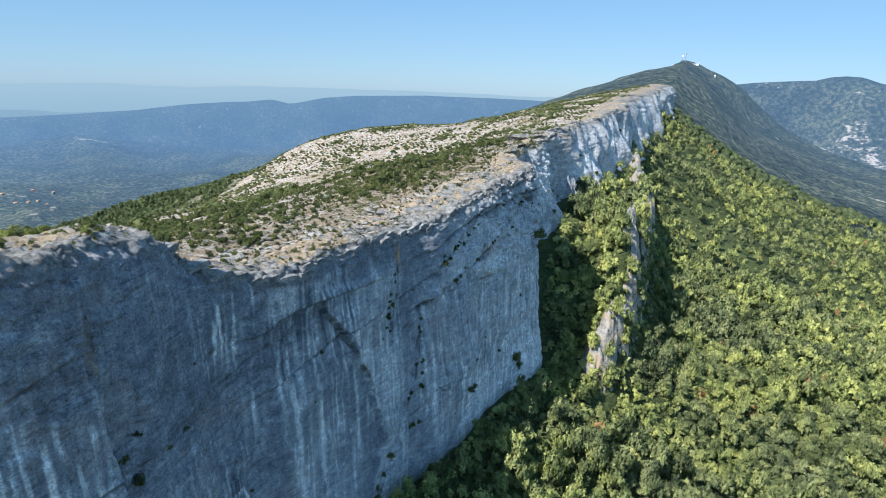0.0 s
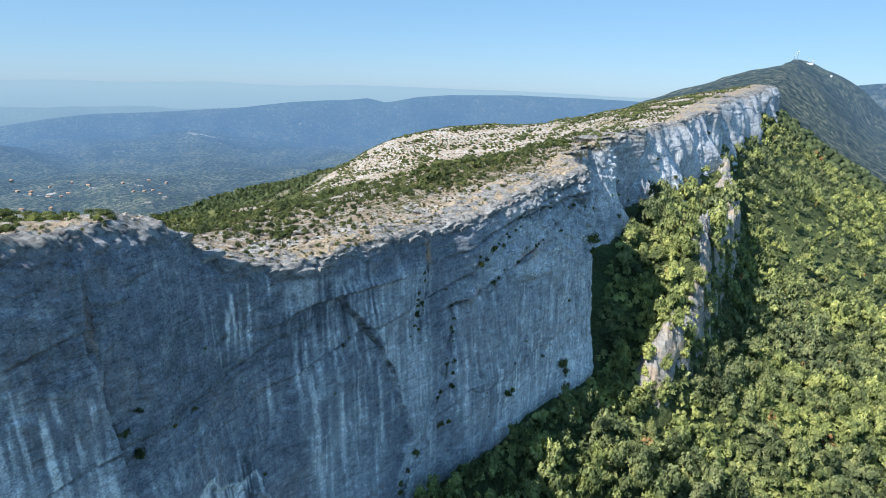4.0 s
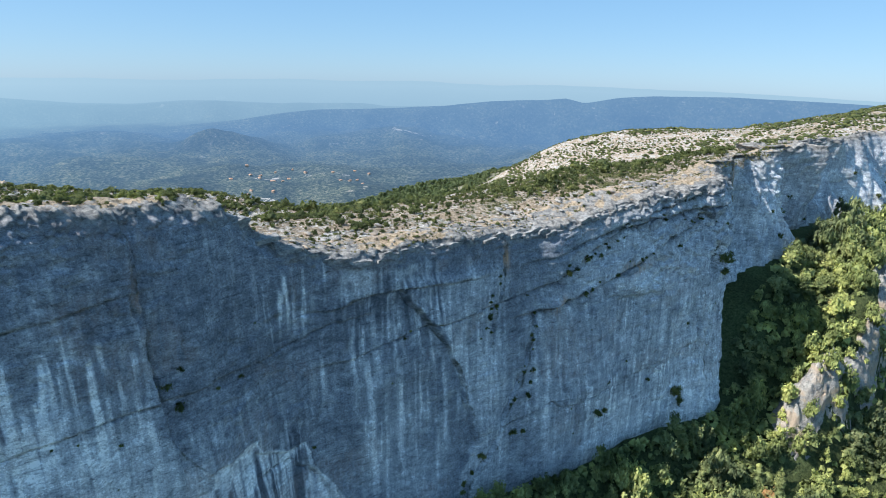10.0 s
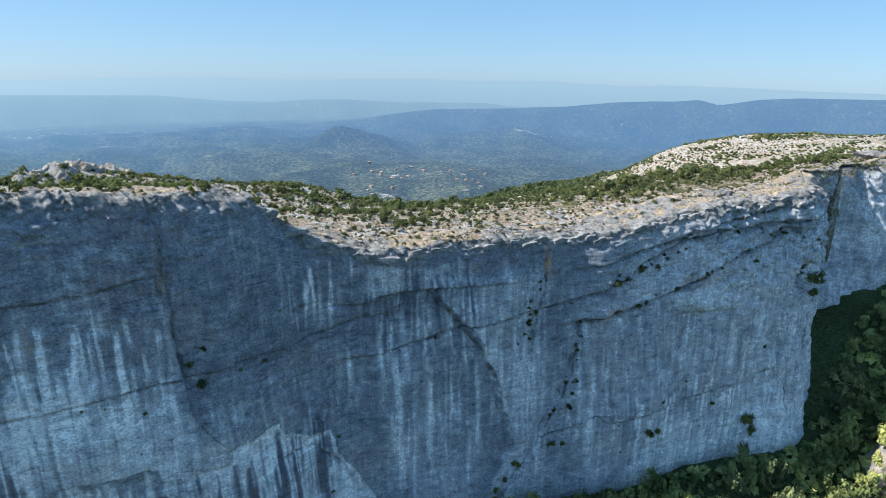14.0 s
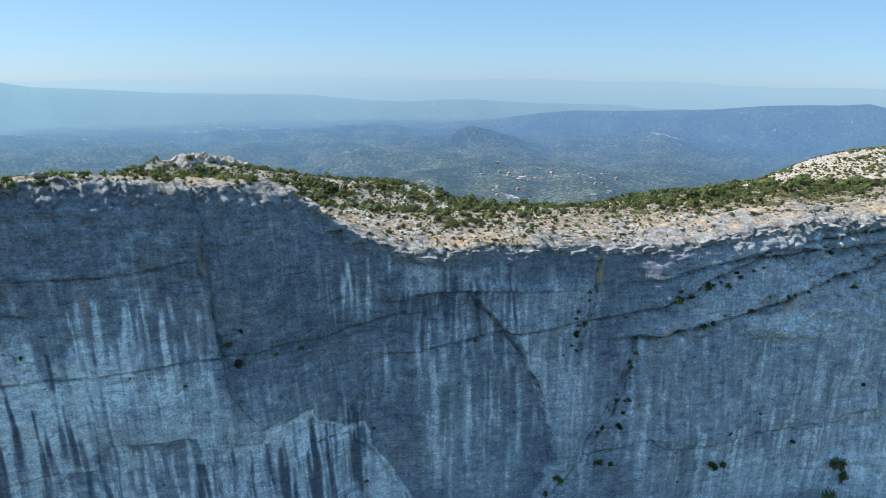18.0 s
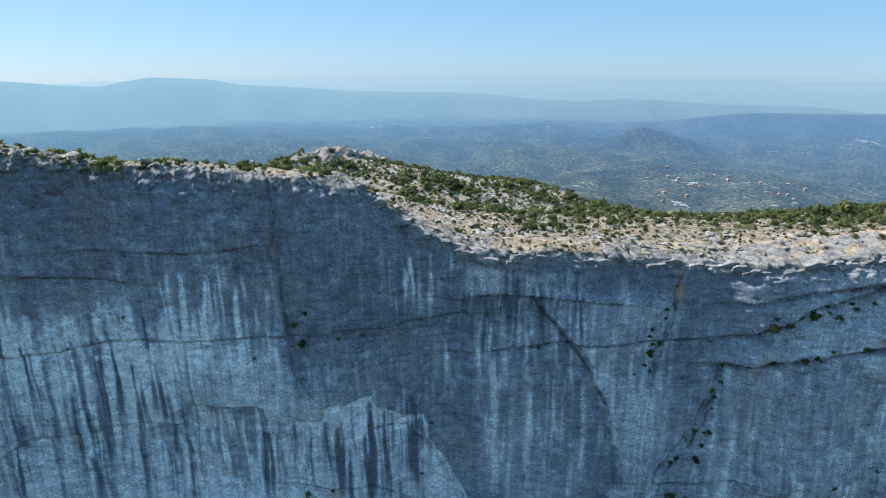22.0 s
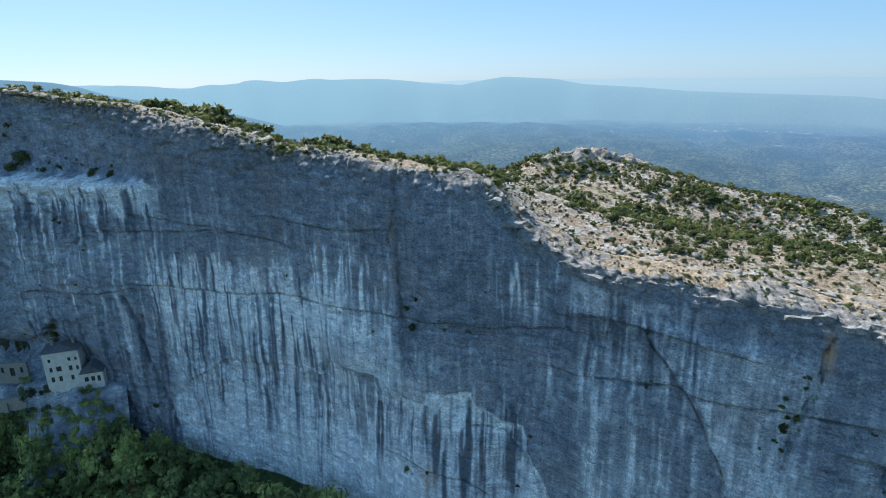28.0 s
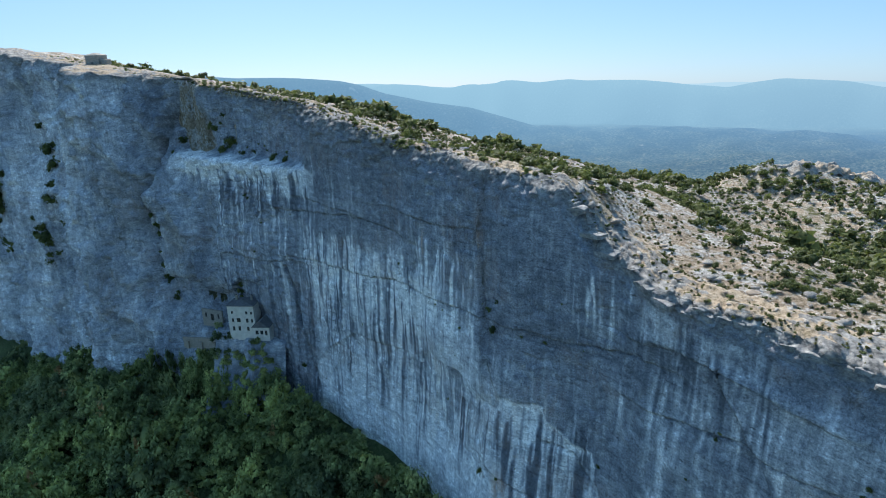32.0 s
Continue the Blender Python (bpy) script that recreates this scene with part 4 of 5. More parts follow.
    # darker inside the two recesses under the sheet's edge, fading downwards
    tone = tone - 0.36 * step(60.2, 60.8, wy) * step(72.8, 72.2, wy) * step(30, 46, veil) * step(58.4, 57.8, Z) - 0.30 * step(47.6, 48.2, wy) * step(53.8, 53.2, wy) * step(34, 46, veil) * step(53, 52.4, Z)
    tone = tone + 0.06 * step(80, 88, wy) * step(126, 118, wy) * step(77, 68, wz)
    tone = tone + 0.30 * step(119.5, 122, wy) * step(148, 141, wy) * step(84.3, 85.2, wz) * step(92.5, 90.5, wz + 0.04 * (wy - 130))
    flake = np.interp(wz, FLAKE_Z, FLAKE_Y)
    beyond = step(flake - 0.3, flake + 0.5, wy)
    tone = tone + 0.27 * beyond * step(168, 158, wy) * step(89, 83, wz) + 0.10 * (1 - beyond) * step(122, 126, wy) * step(84.5, 83.5, wz) * step(150, 140, wy)
    tone = tone + 0.08 * step(70, 50, wz) * step(120, 128, wy) + 0.19 * step(162, 178, wy) + 0.10 * step(196, 236, wy) * step(88, 60, wz) + 0.14 * step(40, 22, wz) * step(176, 200, wy)
    # paler western slabs; the standing block's sunlit brightness is painted into its tone
    tone = tone + 0.15 * step(176, 196, wy) * step(64, 76, wz) + 0.22 * bell(wy + 0.6 * (wz - 73), 208, 8) * bell(wz, 72, 5)
    tone = tone + 0.55 * step(-92, -84, wy) * step(3, -5, wy) * step(92, 99, veil) * step(105.6, 104.4, wz) + 0.10 * step(-4, -20, wy)
    tone = tone + 0.22 * step(-100, -120, wy) + (0.05 + 0.10 * fbm(Yv / 9, Z / 9, 3, 3, 104)) * step(245, 275, Yv) - 0.08 * bell(wy, -26, 6) * step(76, 60, wz)
    tone = tone + step(-50, -90, wy) * (0.14 * fbm(wy / 7, wz / 45, 2, 3, 102) + 0.10 * fbm(wy / 16, wz / 20, 2, 3, 103))
    tone[nb:] += drips(ys, Zf)
    ochre = 1.0 * bell(Yv, 164.8, 0.7) * bell(Z, 89, 5.0) + 0.9 * bell(Yv, 181, 2.2) * bell(Z, 70, 2.4) + 0.8 * bell(Yv, 206, 5) * bell(Z, 77, 2.0)
    ochre = ochre + 0.10 * step(0.3, 0.7, fbm(Yv / 14, Z / 10, 0, 3, 67)) + 0.5 * bell(Yv, 87, 2) * bell(Z, 34, 4) + 0.5 * bell(Yv, 57, 0.5) * bell(Z, 91, 4) + 0.4 * bell(Yv, 78.5, 0.8) * bell(Z, 98, 5)
    h = np.maximum(top[None] - Z, 0)
    rim = np.concatenate([np.ones_like(Zb), np.exp(-(h[nb:] / 2.6) ** 2)])
    rim = np.clip(rim + 0.30 * step(178, 200, Yv) * step(14, 4, h + 5 * fbm(Yv / 8, Z / 8, 0, 3, 68)) + 0.30 * step(62, 40, Yv) * step(-60, -30, Yv) * step(12, 5, h + 4 * fbm(Yv / 7, Z / 7, 0, 3, 68)) , 0, 1)
    # dark cracks: soil and growth, with the shade of the creases painted in
    seam = np.zeros_like(Z)
    for pts, wide, deep, lip in JOINTS:
        if ys.max() > min(p[0] for p in pts) - 5 and ys.min() < max(p[0] for p in pts) + 5:
            sz = Z + 0.45 * fbm(Yv / 7, Z / 7, 4, 4, 92, 0.55)
            d = to_line(Yv + 0.7 * fbm(Yv / 8, Z / 8, 0, 4, 91, 0.55), sz, pts)[0]
            seam = np.maximum(seam, (0.95 if wide < 3 else 0.8) * np.exp(-(d / (0.14 + 0.22 * wide)) ** 2))
    # undercuts below the overhanging beds: their shade painted as dark bands
    on = step(170, 182, Yv) * step(256, 246, Yv)
    for pts, thick in ((JOINTS[3][0], 0.8), (JOINTS[4][0], 0.75), (((172, 84), (190, 89), (210, 94.5), (235, 97)), 0.45)):
        over = Z - np.interp(Yv, [q[0] for q in pts], [q[1] for q in pts]) - 0.5 * plates(Yv / 5, Yv * 0, 58)
        seam = np.maximum(seam, 1.3 * on * np.exp(-((over + 0.6 * thick) / thick) ** 2))
    # the dark of the cave mouth, painted into the colour
    seam = np.maximum(seam, 1.2 * np.exp(-((Yv - 246.5) / 2.4) ** 4 - ((Z - 73) / 5.0) ** 4))
    P = np.stack([X, Yv, Z], -1)
    me = mesh_from(name, P.reshape(-1, 3), sheet_faces(rows + nb, len(ys)), M_CLIFF, False, None,
                   {"tone": np.clip(tone, 0, 1).ravel(), "ochre": np.clip(ochre, 0, 1).ravel(), "rim": rim.ravel(), "seam": seam.ravel(), "soil": soil.ravel()})
    tagged(put(name, me), label, "cliff", kind="structure")


build_cliff("cliff_main", np.arange(-62, 262.01, 0.33), 340, "tall grey limestone cliff streaked with pale drips, cracked and ledged")
build_cliff("cliff_east", np.concatenate([np.arange(-520, -200, 4.0), np.arange(-200, -61, 0.6)]), 170, "folded grey limestone cliff with a round pillar, below the chapel")
build_cliff("cliff_west", np.concatenate([np.arange(261, 440, 0.55), np.arange(440, 640, 1.0), np.arange(640, 1180, 2.4)]), 170, "long broken limestone cliff running along the ridge to its far peak")


# ---------- vegetation ----------
rng = np.random.default_rng(11)


def leaf_cloud(lumps, leaves, size, seed):
    """Verts and triangles of a crown: dark inner lumps under a skin of small leaf sprays. lumps: rows of x, y, z, radius."""
    g = np.random.default_rng(seed)
    V, F, n = [], [], 0
    bv, bf = RHOMB
    for cx, cy, cz, cr in lumps:
        v = bv * cr * 0.58 * (1 + 0.25 * g.uniform(-1, 1, (len(bv), 1))) * (1, 1, 0.85) + (cx, cy, cz)
        V.append(v), F.append(bf + n)
        n += len(v)
    lumps = np.asarray(lumps)
    p = lumps[:, 3] ** 2
    pick = g.choice(len(lumps), leaves, p=p / p.sum())
    way = g.normal(size=(leaves, 3))
    way[:, 2] = np.abs(way[:, 2]) * 0.9 - 0.25
    way /= np.linalg.norm(way, axis=1)[:, None]
    c = lumps[pick, :3] + way * (lumps[pick, 3:] * g.uniform(0.72, 1.12, (leaves, 1))) * (1, 1, 0.88)
    nrm = way + 0.45 * g.normal(size=(leaves, 3)) + (0, 0, 0.45)
    nrm /= np.linalg.norm(nrm, axis=1)[:, None]
    t = np.cross(nrm, g.normal(size=(leaves, 3)))
    t /= np.linalg.norm(t, axis=1)[:, None]
    b = np.cross(nrm, t)
    s = size * g.uniform(0.6, 1.35, (leaves, 1))
    V.append(np.stack([c + t * s, c - t * s * 0.55 + b * s * 0.85, c - t * s * 0.55 - b * s * 0.85], 1).reshape(-1, 3))
    F.append(np.arange(leaves * 3).reshape(-1, 3) + n)
    return np.concatenate(V), np.concatenate(F)


def crown(seed, count, leaves, size, tall=1.0, small=1.0):
    g = np.random.default_rng(seed)
    lumps = [(0, 0, 0.55 * tall, 0.55)]
    for i in range(count):
        a, h = g.uniform(0, 6.28), g.uniform(0.15, 0.95)
        d = g.uniform(0.3, 0.75) * (1.15 - 0.55 * h)
        lumps.append((d * math.cos(a), d * math.sin(a), h * tall, small * g.uniform(0.26, 0.46)))
    return leaf_cloud(lumps, leaves, size, seed)


def scatter(name, kinds, pos, size, spin, which, mat, label, category):
    """Many crowns in one mesh, for growth that nobody could count."""
    V, F, n = [], [], 0
    for k, (v, f) in enumerate(kinds):
        sel = which == k
        m = int(sel.sum())
        if not m:
            continue
        c, s = np.cos(spin[sel])[:, None], np.sin(spin[sel])[:, None]
        sx = size[sel]
        x = (v[None, :, 0] * c - v[None, :, 1] * s) * sx[:, :1] + pos[sel][:, :1]
        y = (v[None, :, 0] * s + v[None, :, 1] * c) * sx[:, :1] + pos[sel][:, 1:2]
        z = v[None, :, 2] * sx[:, 1:2] + pos[sel][:, 2:3]
        V.append(np.stack([x, y, z], -1).reshape(-1, 3))
        F.append((f[None] + (np.arange(m) * len(v))[:, None, None] + n).reshape(-1, 3))
        n += m * len(v)
    if V:
        ob = put(name, mesh_from(name, np.concatenate(V), np.concatenate(F), mat))
        tagged(ob, label, category, kind="stuff")


def jitter_grid(x0, x1, y0, y1, gap):
    xs, ys = np.meshgrid(np.arange(float(x0), x1, gap), np.arange(float(y0), y1, gap * 0.9))
    xs[::2] += gap / 2
    xs, ys = xs.ravel(), ys.ravel()
    return xs + rng.uniform(-0.42, 0.42, len(xs)) * gap, ys + rng.uniform(-0.42, 0.42, len(ys)) * gap


CROWNS = [crown(100 + i, 13, 330, 0.088, 1.0 + 0.12 * (i % 3), 0.78) for i in range(8)]
CROWNS_MID = [crown(130 + i, 8, 84, 0.145, 1.0, 0.85) for i in range(6)]
BUSHES = [crown(150 + i, 5, 96, 0.155, 0.75) for i in range(6)]
FINE_CROWNS = [crown(100 + i, 15, 1000, 0.056, 1.0 + 0.12 * (i % 3), 0.74) for i in range(8)]
FINE_BUSHES = [crown(150 + i, 6, 300, 0.092, 0.75, 0.9) for i in range(6)]
FAR_BUSHES = [crown(155 + i, 3, 40, 0.24, 0.75) for i in range(6)]
TUFTS = [crown(160 + i, 0, 20, 0.38, 0.6) for i in range(6)]


def lump(seed, src, amp):
    g = np.random.default_rng(seed)
    v, f = src
    return v * (1 + amp * g.uniform(-1, 1, (len(v), 1))) * (1, 1, 0.72) + (0, 0, 0.4), f


SPECKS = [lump(180 + i, RHOMB, 0.35) for i in range(6)]
SPOTS = [lump(170 + i, BALL1, 0.3) for i in range(6)]


def tree_mesh(kind, r, h):
    v, f = FINE_CROWNS[kind]
    return mesh_from("crown", v * (r, r, h * 0.72) + (0, 0, h * 0.30), f, M_OAK)


def trunk_mesh(r, h):
    """A tapered, leaning trunk with four limbs."""
    V, F = [], []

    def limb(a, b, ra, rb):
        a, b = Vector(a), Vector(b)
        q = (b - a).to_track_quat("Z", "Y")
        n = len(V)
        for p, rad in ((a, ra), ((a + b) / 2 + Vector((0.06, 0.04, 0)) * r, (ra + rb) / 2), (b, rb)):
            for i in range(6):
                V.append(p + q @ Vector((rad * math.cos(i * 1.0472), rad * math.sin(i * 1.0472), 0)))
        for k in range(2):
            for i in range(6):
                F.append((n + k * 6 + i, n + k * 6 + (i + 1) % 6, n + k * 6 + 6 + (i + 1) % 6, n + k * 6 + 6 + i))

    limb((0, 0, -1.2), (0.1 * r, 0, h * 0.45), 0.07 * r, 0.05 * r)
    for i in range(4):
        a = i * 1.57 + 0.5
        limb((0.1 * r, 0, h * (0.34 + 0.03 * i)), (0.55 * r * math.cos(a), 0.55 * r * math.sin(a), h * 0.68), 0.04 * r, 0.015 * r)
    return mesh_from("trunk", np.array([v[:] for v in V]), np.array(F), M_BARK, True)


def forest():
    # the wood at the foot of the cliff and on the slope below
    xs, ys = [], []
    for x0, x1, y0, y1, gap in ((-90, 440, -260, 520, 6.6), (40, 760, 520, 1000, 11.0)):
        a, b = jitter_grid(x0, x1, y0, y1, gap)
        xs.append(a), ys.append(b)
    x, y = np.concatenate(xs), np.concatenate(ys)
    d = x - crest_x(y) - lean(y) * (crest_z(y) - foot_z(y))
    ribside = x - rib_x(y)
    bare = (np.abs(ribside + 3) < 4.5) & (y > 255) & (y < 620) & (vnoise(x / 13, y / 13, 0, 22) > 0.05)
    seen = (x < 0.73 * np.maximum(y, 0) + 50)
    keep = (d > 3.5) & seen & ~bare & ~((x < -68) & (np.abs(y + 44) < 9))
    x, y, d = x[keep], y[keep], d[keep]
    z = ground_z(x, y)
    away = np.hypot(x - 50, y - 60)
    r = (2.6 + 5.2 * rng.uniform(0, 1, len(x)) ** 1.4) * (0.9 + 0.25 * vnoise(x / 40, y / 40, 0, 23)) * (0.75 + 0.25 * step(4, 14, d))
    r = r * 0.9
    h = r * rng.uniform(1.4, 2.5, len(x))
    h = h + (rng.uniform(9, 13, len(x)) - h) * step(-14, -28, y) * step(-125, -110, y) * step(26, 16, d)
    r = r * (1 + 0.35 * step(60, -10, y))
    order = np.argsort(away)
    near = order[:300]
    kinds = [(tree_mesh(i, 1.0, 1.0), trunk_mesh(1.0, 1.0)) for i in range(8)]
    for i in near:
        tree = tagged(new("tree"), "leafy green oak in the wood below the cliff", "tree", "trees below the cliff")
        tree.matrix_basis = Matrix.LocRotScale((x[i], y[i], z[i]), Euler((0, 0, rng.uniform(0, 6.28))), (r[i], r[i], h[i] * 1.25))
        k = int(rng.integers(8))
        put("trunk", kinds[k][1], tree)
        put("crown", kinds[k][0], tree)
    rest = order[300:]
    close = rest[away[rest] < 310]
    mid = rest[away[rest] >= 310]
    for sel, lib, nm in ((close, CROWNS, "woodland"), (mid, CROWNS_MID, "far_woodland")):
        size = np.stack([r[sel], h[sel] * 0.9], -1)
        pos = np.stack([x[sel], y[sel], z[sel] + 0.38 * h[sel]], -1)
        scatter(nm, lib, pos, size, rng.uniform(0, 6.28, len(sel)), rng.integers(0, len(lib), len(sel)), M_OAK,
                "dense green oak wood on the slope below the cliff", "woodland")
    # the rest of the slope, out of the camera's way
    x, y = jitter_grid(-60, 520, -260, 420, 9.5)
    edge = 0.73 * np.maximum(y, 0) + 50
    d = x - crest_x(y) - lean(y) * (crest_z(y) - foot_z(y))
    keep = (x > edge) & (x < edge + 170) & (d > 8)
    x, y = x[keep], y[keep]
    r = rng.uniform(4.5, 7.0, len(x))
    scatter("outer_woodland", CROWNS_MID, np.stack([x, y, ground_z(x, y) + r * 0.6], -1), np.stack([r, r * 1.5], -1), rng.uniform(0, 6.28, len(x)), rng.integers(0, len(CROWNS_MID), len(x)), M_OAK,
            "oak wood running on down the slope", "woodland")
    # undergrowth between the trunks
    x, y = jitter_grid(-90, 300, -230, 400, 3.7)
    d = x - crest_x(y) - lean(y) * (crest_z(y) - foot_z(y))
    keep = (d > 2.0) & (x < 0.73 * np.maximum(y, 0) + 50) & (np.hypot(x - 50, y - 60) < 340) & (np.abs(x - rib_x(y) + 3) > 3.5) & ~((x < -68) & (np.abs(y + 44) < 9))
    x, y = x[keep], y[keep]
    r = rng.uniform(1.2, 2.8, len(x))
    scatter("undergrowth", TUFTS, np.stack([x, y, ground_z(x, y) - 0.3], -1), np.stack([r * 1.3, r * 1.7], -1), rng.uniform(0, 6.28, len(x)), rng.integers(0, 6, len(x)), M_OAK,
            "leafy undergrowth filling the wood below the cliff", "undergrowth")
    # far slopes, both sides of the ridge
    x, y = jitter_grid(150, 1500, 700, 1900, 13)
    u = x - crest_x(y)
    keep = (u > 20 + lean(y) * 25) & (x < 0.8 * y + 60) & ((y > 1000) | (x > 760)) & (u < 900) & (np.hypot(x, y) < 1280)
    x, y = x[keep], y[keep]
    r = rng.uniform(4.5, 8, len(x))
    scatter("distant_woodland", SPOTS, np.stack([x, y, ground_z(x, y) + r * 0.2], -1), np.stack([r, r * 1.1], -1), rng.uniform(0, 6.28, len(x)),
            rng.integers(0, 6, len(x)), M_PINE, "distant oak wood on the lower slope", "woodland")
    x, y = jitter_grid(-1150, 200, 250, 1300, 6.6)
    w = crest_x(y) - x
    woods = w + 60 * fbm(x / 90, y / 90, 0, 3, 15) - 90 * bell(y, 800, 150)
    keep = (woods > 410) & (np.hypot(x, y) < 1250) & (w < 850) & (rng.uniform(0, 1, len(x)) < 0.8)
    x, y = x[keep], y[keep]
    r = rng.uniform(2.2, 4.4, len(x))
    scatter("pine_wood", TUFTS, np.stack([x, y, ground_z(x, y) + r * 0.2], -1), np.stack([r * 1.3, r * 1.7], -1), rng.uniform(0, 6.28, len(x)),
            rng.integers(0, 6, len(x)), M_PINE, "dark pine wood on the southern flank", "woodland")


forest()


def heath():
    # near scrub on the plateau
    x, y = jitter_grid(-420, 60, -190, 430, 3.3)
    w = crest_x(y) - x
    cover = 0.60 + 0.10 * step(110, 190, w) + 0.25 * bell(x, -230, 60) * bell(y, 170, 90) + 0.14 * step(95, 150, y) * step(380, 300, y) + 0.05 * step(16, 3, w) + 0.42 * step(9, 20, w) * step(95, 55, w) * step(125, 155, y) * step(345, 300, y) + 0.55 * bell(w, 6, 5) * step(108, 96, y) + 0.30 * bell(w, 32, 26) * step(-40, 0, y) * step(120, 95, y) + 0.75 * fbm(x / 22, y / 22, 0, 4, 71) + 0.18 * bell(x, -120, 60) * bell(y, 60, 60)
    keep = (w > 1.8) & (w < 380) & (rng.uniform(0, 1, len(x)) < cover)
    x, y, w = x[keep], y[keep], w[keep]
    z = top_ground(x, y) + 1.15 * step(1.5, 6, w) * step(15, 10, w)
    r = (0.45 + 1.35 * rng.uniform(0, 1, len(x)) ** 1.6) * (0.85 + 0.5 * np.clip(fbm(x / 30, y / 30, 0, 2, 72), -0.5, 1)) * (0.75 + 0.4 * step(5, 40, w))
    r = r * (1 + 0.7 * bell(w, 32, 24) * step(-40, 0, y) * step(115, 95, y))
    big = rng.uniform(0, 1, len(x)) < 0.05 * step(10, 40, w)
    r = np.where(big, r * 1.9, r)
    h = r * rng.uniform(0.75, 1.25, len(x))
    away = np.hypot(x - 60, y - 100)
    order = np.argsort(away)
    kinds = [mesh_from("bush", v, f, M_SHRUB) for v, f in FINE_BUSHES]
    for i in order[:230]:
        b = tagged(put("bush", kinds[int(rng.integers(6))]), "low rounded evergreen bush on the stony rim", "bush", "bushes along the rim")
        b.matrix_basis = Matrix.LocRotScale((x[i], y[i], z[i] - 0.1), Euler((0, 0, rng.uniform(0, 6.28))), (r[i], r[i], h[i]))
    rest = order[230:]
    for sel, lib, grow in ((rest[(away[rest] < 200) | (w[rest] < 26)], BUSHES, 1.0), (rest[(away[rest] >= 200) & (w[rest] >= 26)], FAR_BUSHES, 1.6)):
        scatter("scrub", lib, np.stack([x, y, z - 0.1], -1)[sel], np.stack([r, h], -1)[sel] * grow, rng.uniform(0, 6.28, len(sel)), rng.integers(0, 6, len(sel)), M_SHRUB,
                "low green scrub covering the plateau", "scrub")
    # dry tufts between the stones near the rim
    x, y = jitter_grid(-170, 60, -60, 330, 1.5)
    w = crest_x(y) - x
    keep = (w > 1.0) & (w < 100) & (rng.uniform(0, 1, len(x)) < 0.40 + 0.5 * fbm(x / 9, y / 9, 0, 3, 74))
    x, y, w = x[keep], y[keep], w[keep]
    r = rng.uniform(0.16, 0.42, len(x))
    tuft = leaf_cloud([(0, 0, 0.0, 0.1)], 7, 0.75, 9)
    scatter("dry_tufts", [(tuft[0][-21:] + (0, 0, 0.3), np.arange(21).reshape(-1, 3))], np.stack([x, y, top_ground(x, y) + 0.1 + 1.15 * step(1.5, 6, w) * step(15, 10, w)], -1), np.stack([r * 1.5, r * 1.2], -1), rng.uniform(0, 6.28, len(x)), np.zeros(len(x), int),
            M_TUFT, "small dry grass tufts among the stones", "grass")
    # far scrub on the white hill
    x, y = jitter_grid(-520, 420, 430, 1300, 4.3)
    w = crest_x(y) - x
    cover = 0.68 + 0.95 * fbm(x / 34, y / 20, 0, 5, 73, 0.6) + 0.4 * np.exp(-((x + 95) / 60) ** 2 - ((y - 770) / 40) ** 2)
    keep = (w > 4) & (w < 620) & (rng.uniform(0, 1, len(x)) < cover)
    x, y = x[keep], y[keep]
    r = rng.uniform(0.9, 2.7, len(x)) * (0.8 + 0.5 * np.clip(fbm(x / 26, y / 26, 0, 2, 75), -0.5, 1))
    scatter("hill_scrub", SPECKS, np.stack([x, y, top_ground(x, y)], -1), np.stack([r, r * 0.7], -1), rng.uniform(0, 6.28, len(x)), rng.integers(0, 6, len(x)), M_SHRUB,
            "dark scrub dotted over the white stony hill", "scrub")


heath()


# ---------- rocks ----------
def crag(name, spine, width, height, seed, label, category, step_len=1.2, group="", parent=None):
    """A long rocky rib: a rough hump swept along a spine of (x, y), standing on the ground."""
    pts = [np.array(p, float) for p in spine]
    seg = [np.linalg.norm(b - a) for a, b in zip(pts[:-1], pts[1:])]
    total = sum(seg)
    n = max(int(total / step_len), 8)
    s = np.linspace(0, total, n)
    knots = np.concatenate([[0], np.cumsum(seg)])
    px, py = (np.interp(s, knots, [p[i] for p in pts]) for i in (0, 1))
    tx, ty = np.gradient(px, s), np.gradient(py, s)
    m = 40
    a = np.linspace(-1, 1, m)[None]
    taper = np.sqrt(np.clip(1 - (2 * s / total - 1) ** 2, 0, 1))[:, None]
    hh = height * taper * (1 + 0.35 * fbm(s / 9, seed, 0, 3, seed) + 0.35 * plates(s / 3.2, s * 0 + seed, seed + 7))[:, None]
    wob = 1 + 0.35 * fbm(s / 12, seed + 3.3, 0, 3, seed + 1)[:, None]
    off = a * width * (0.45 + 0.55 * taper) * wob
    X, Y = px[:, None] - ty[:, None] * off, py[:, None] + tx[:, None] * off
    lean_to = a + 0.3 * vnoise(s / 4, seed, 1, seed + 9)[:, None]
    lift = hh * np.clip(1 - np.abs(lean_to) ** 1.5, 0, 1)
    lift = lift + 0.16 * height * plates(X / 2.4 + Y / 7, Y / 2.8, seed + 2) * (0.3 + 0.7 * taper) + 0.10 * height * plates(X / 1.1, Y / 1.3, seed + 4) + 0.4 * np.minimum(height, 6) * (0.4 - np.abs(vnoise(X / 2.1, Y / 2.6, 0, seed + 5)))
    Z = ground_z(X, Y) - 0.8 + np.maximum(lift, -0.5)
    X = X + 0.5 * fbm(Z / 2, Y / 3, 0, 2, seed + 8)
    ob = put(name, mesh_from(name, np.stack([X, Y, Z], -1).reshape(-1, 3), sheet_faces(n, m), M_ROCK), parent)
    return tagged(ob, label, category, group) if not parent else ob


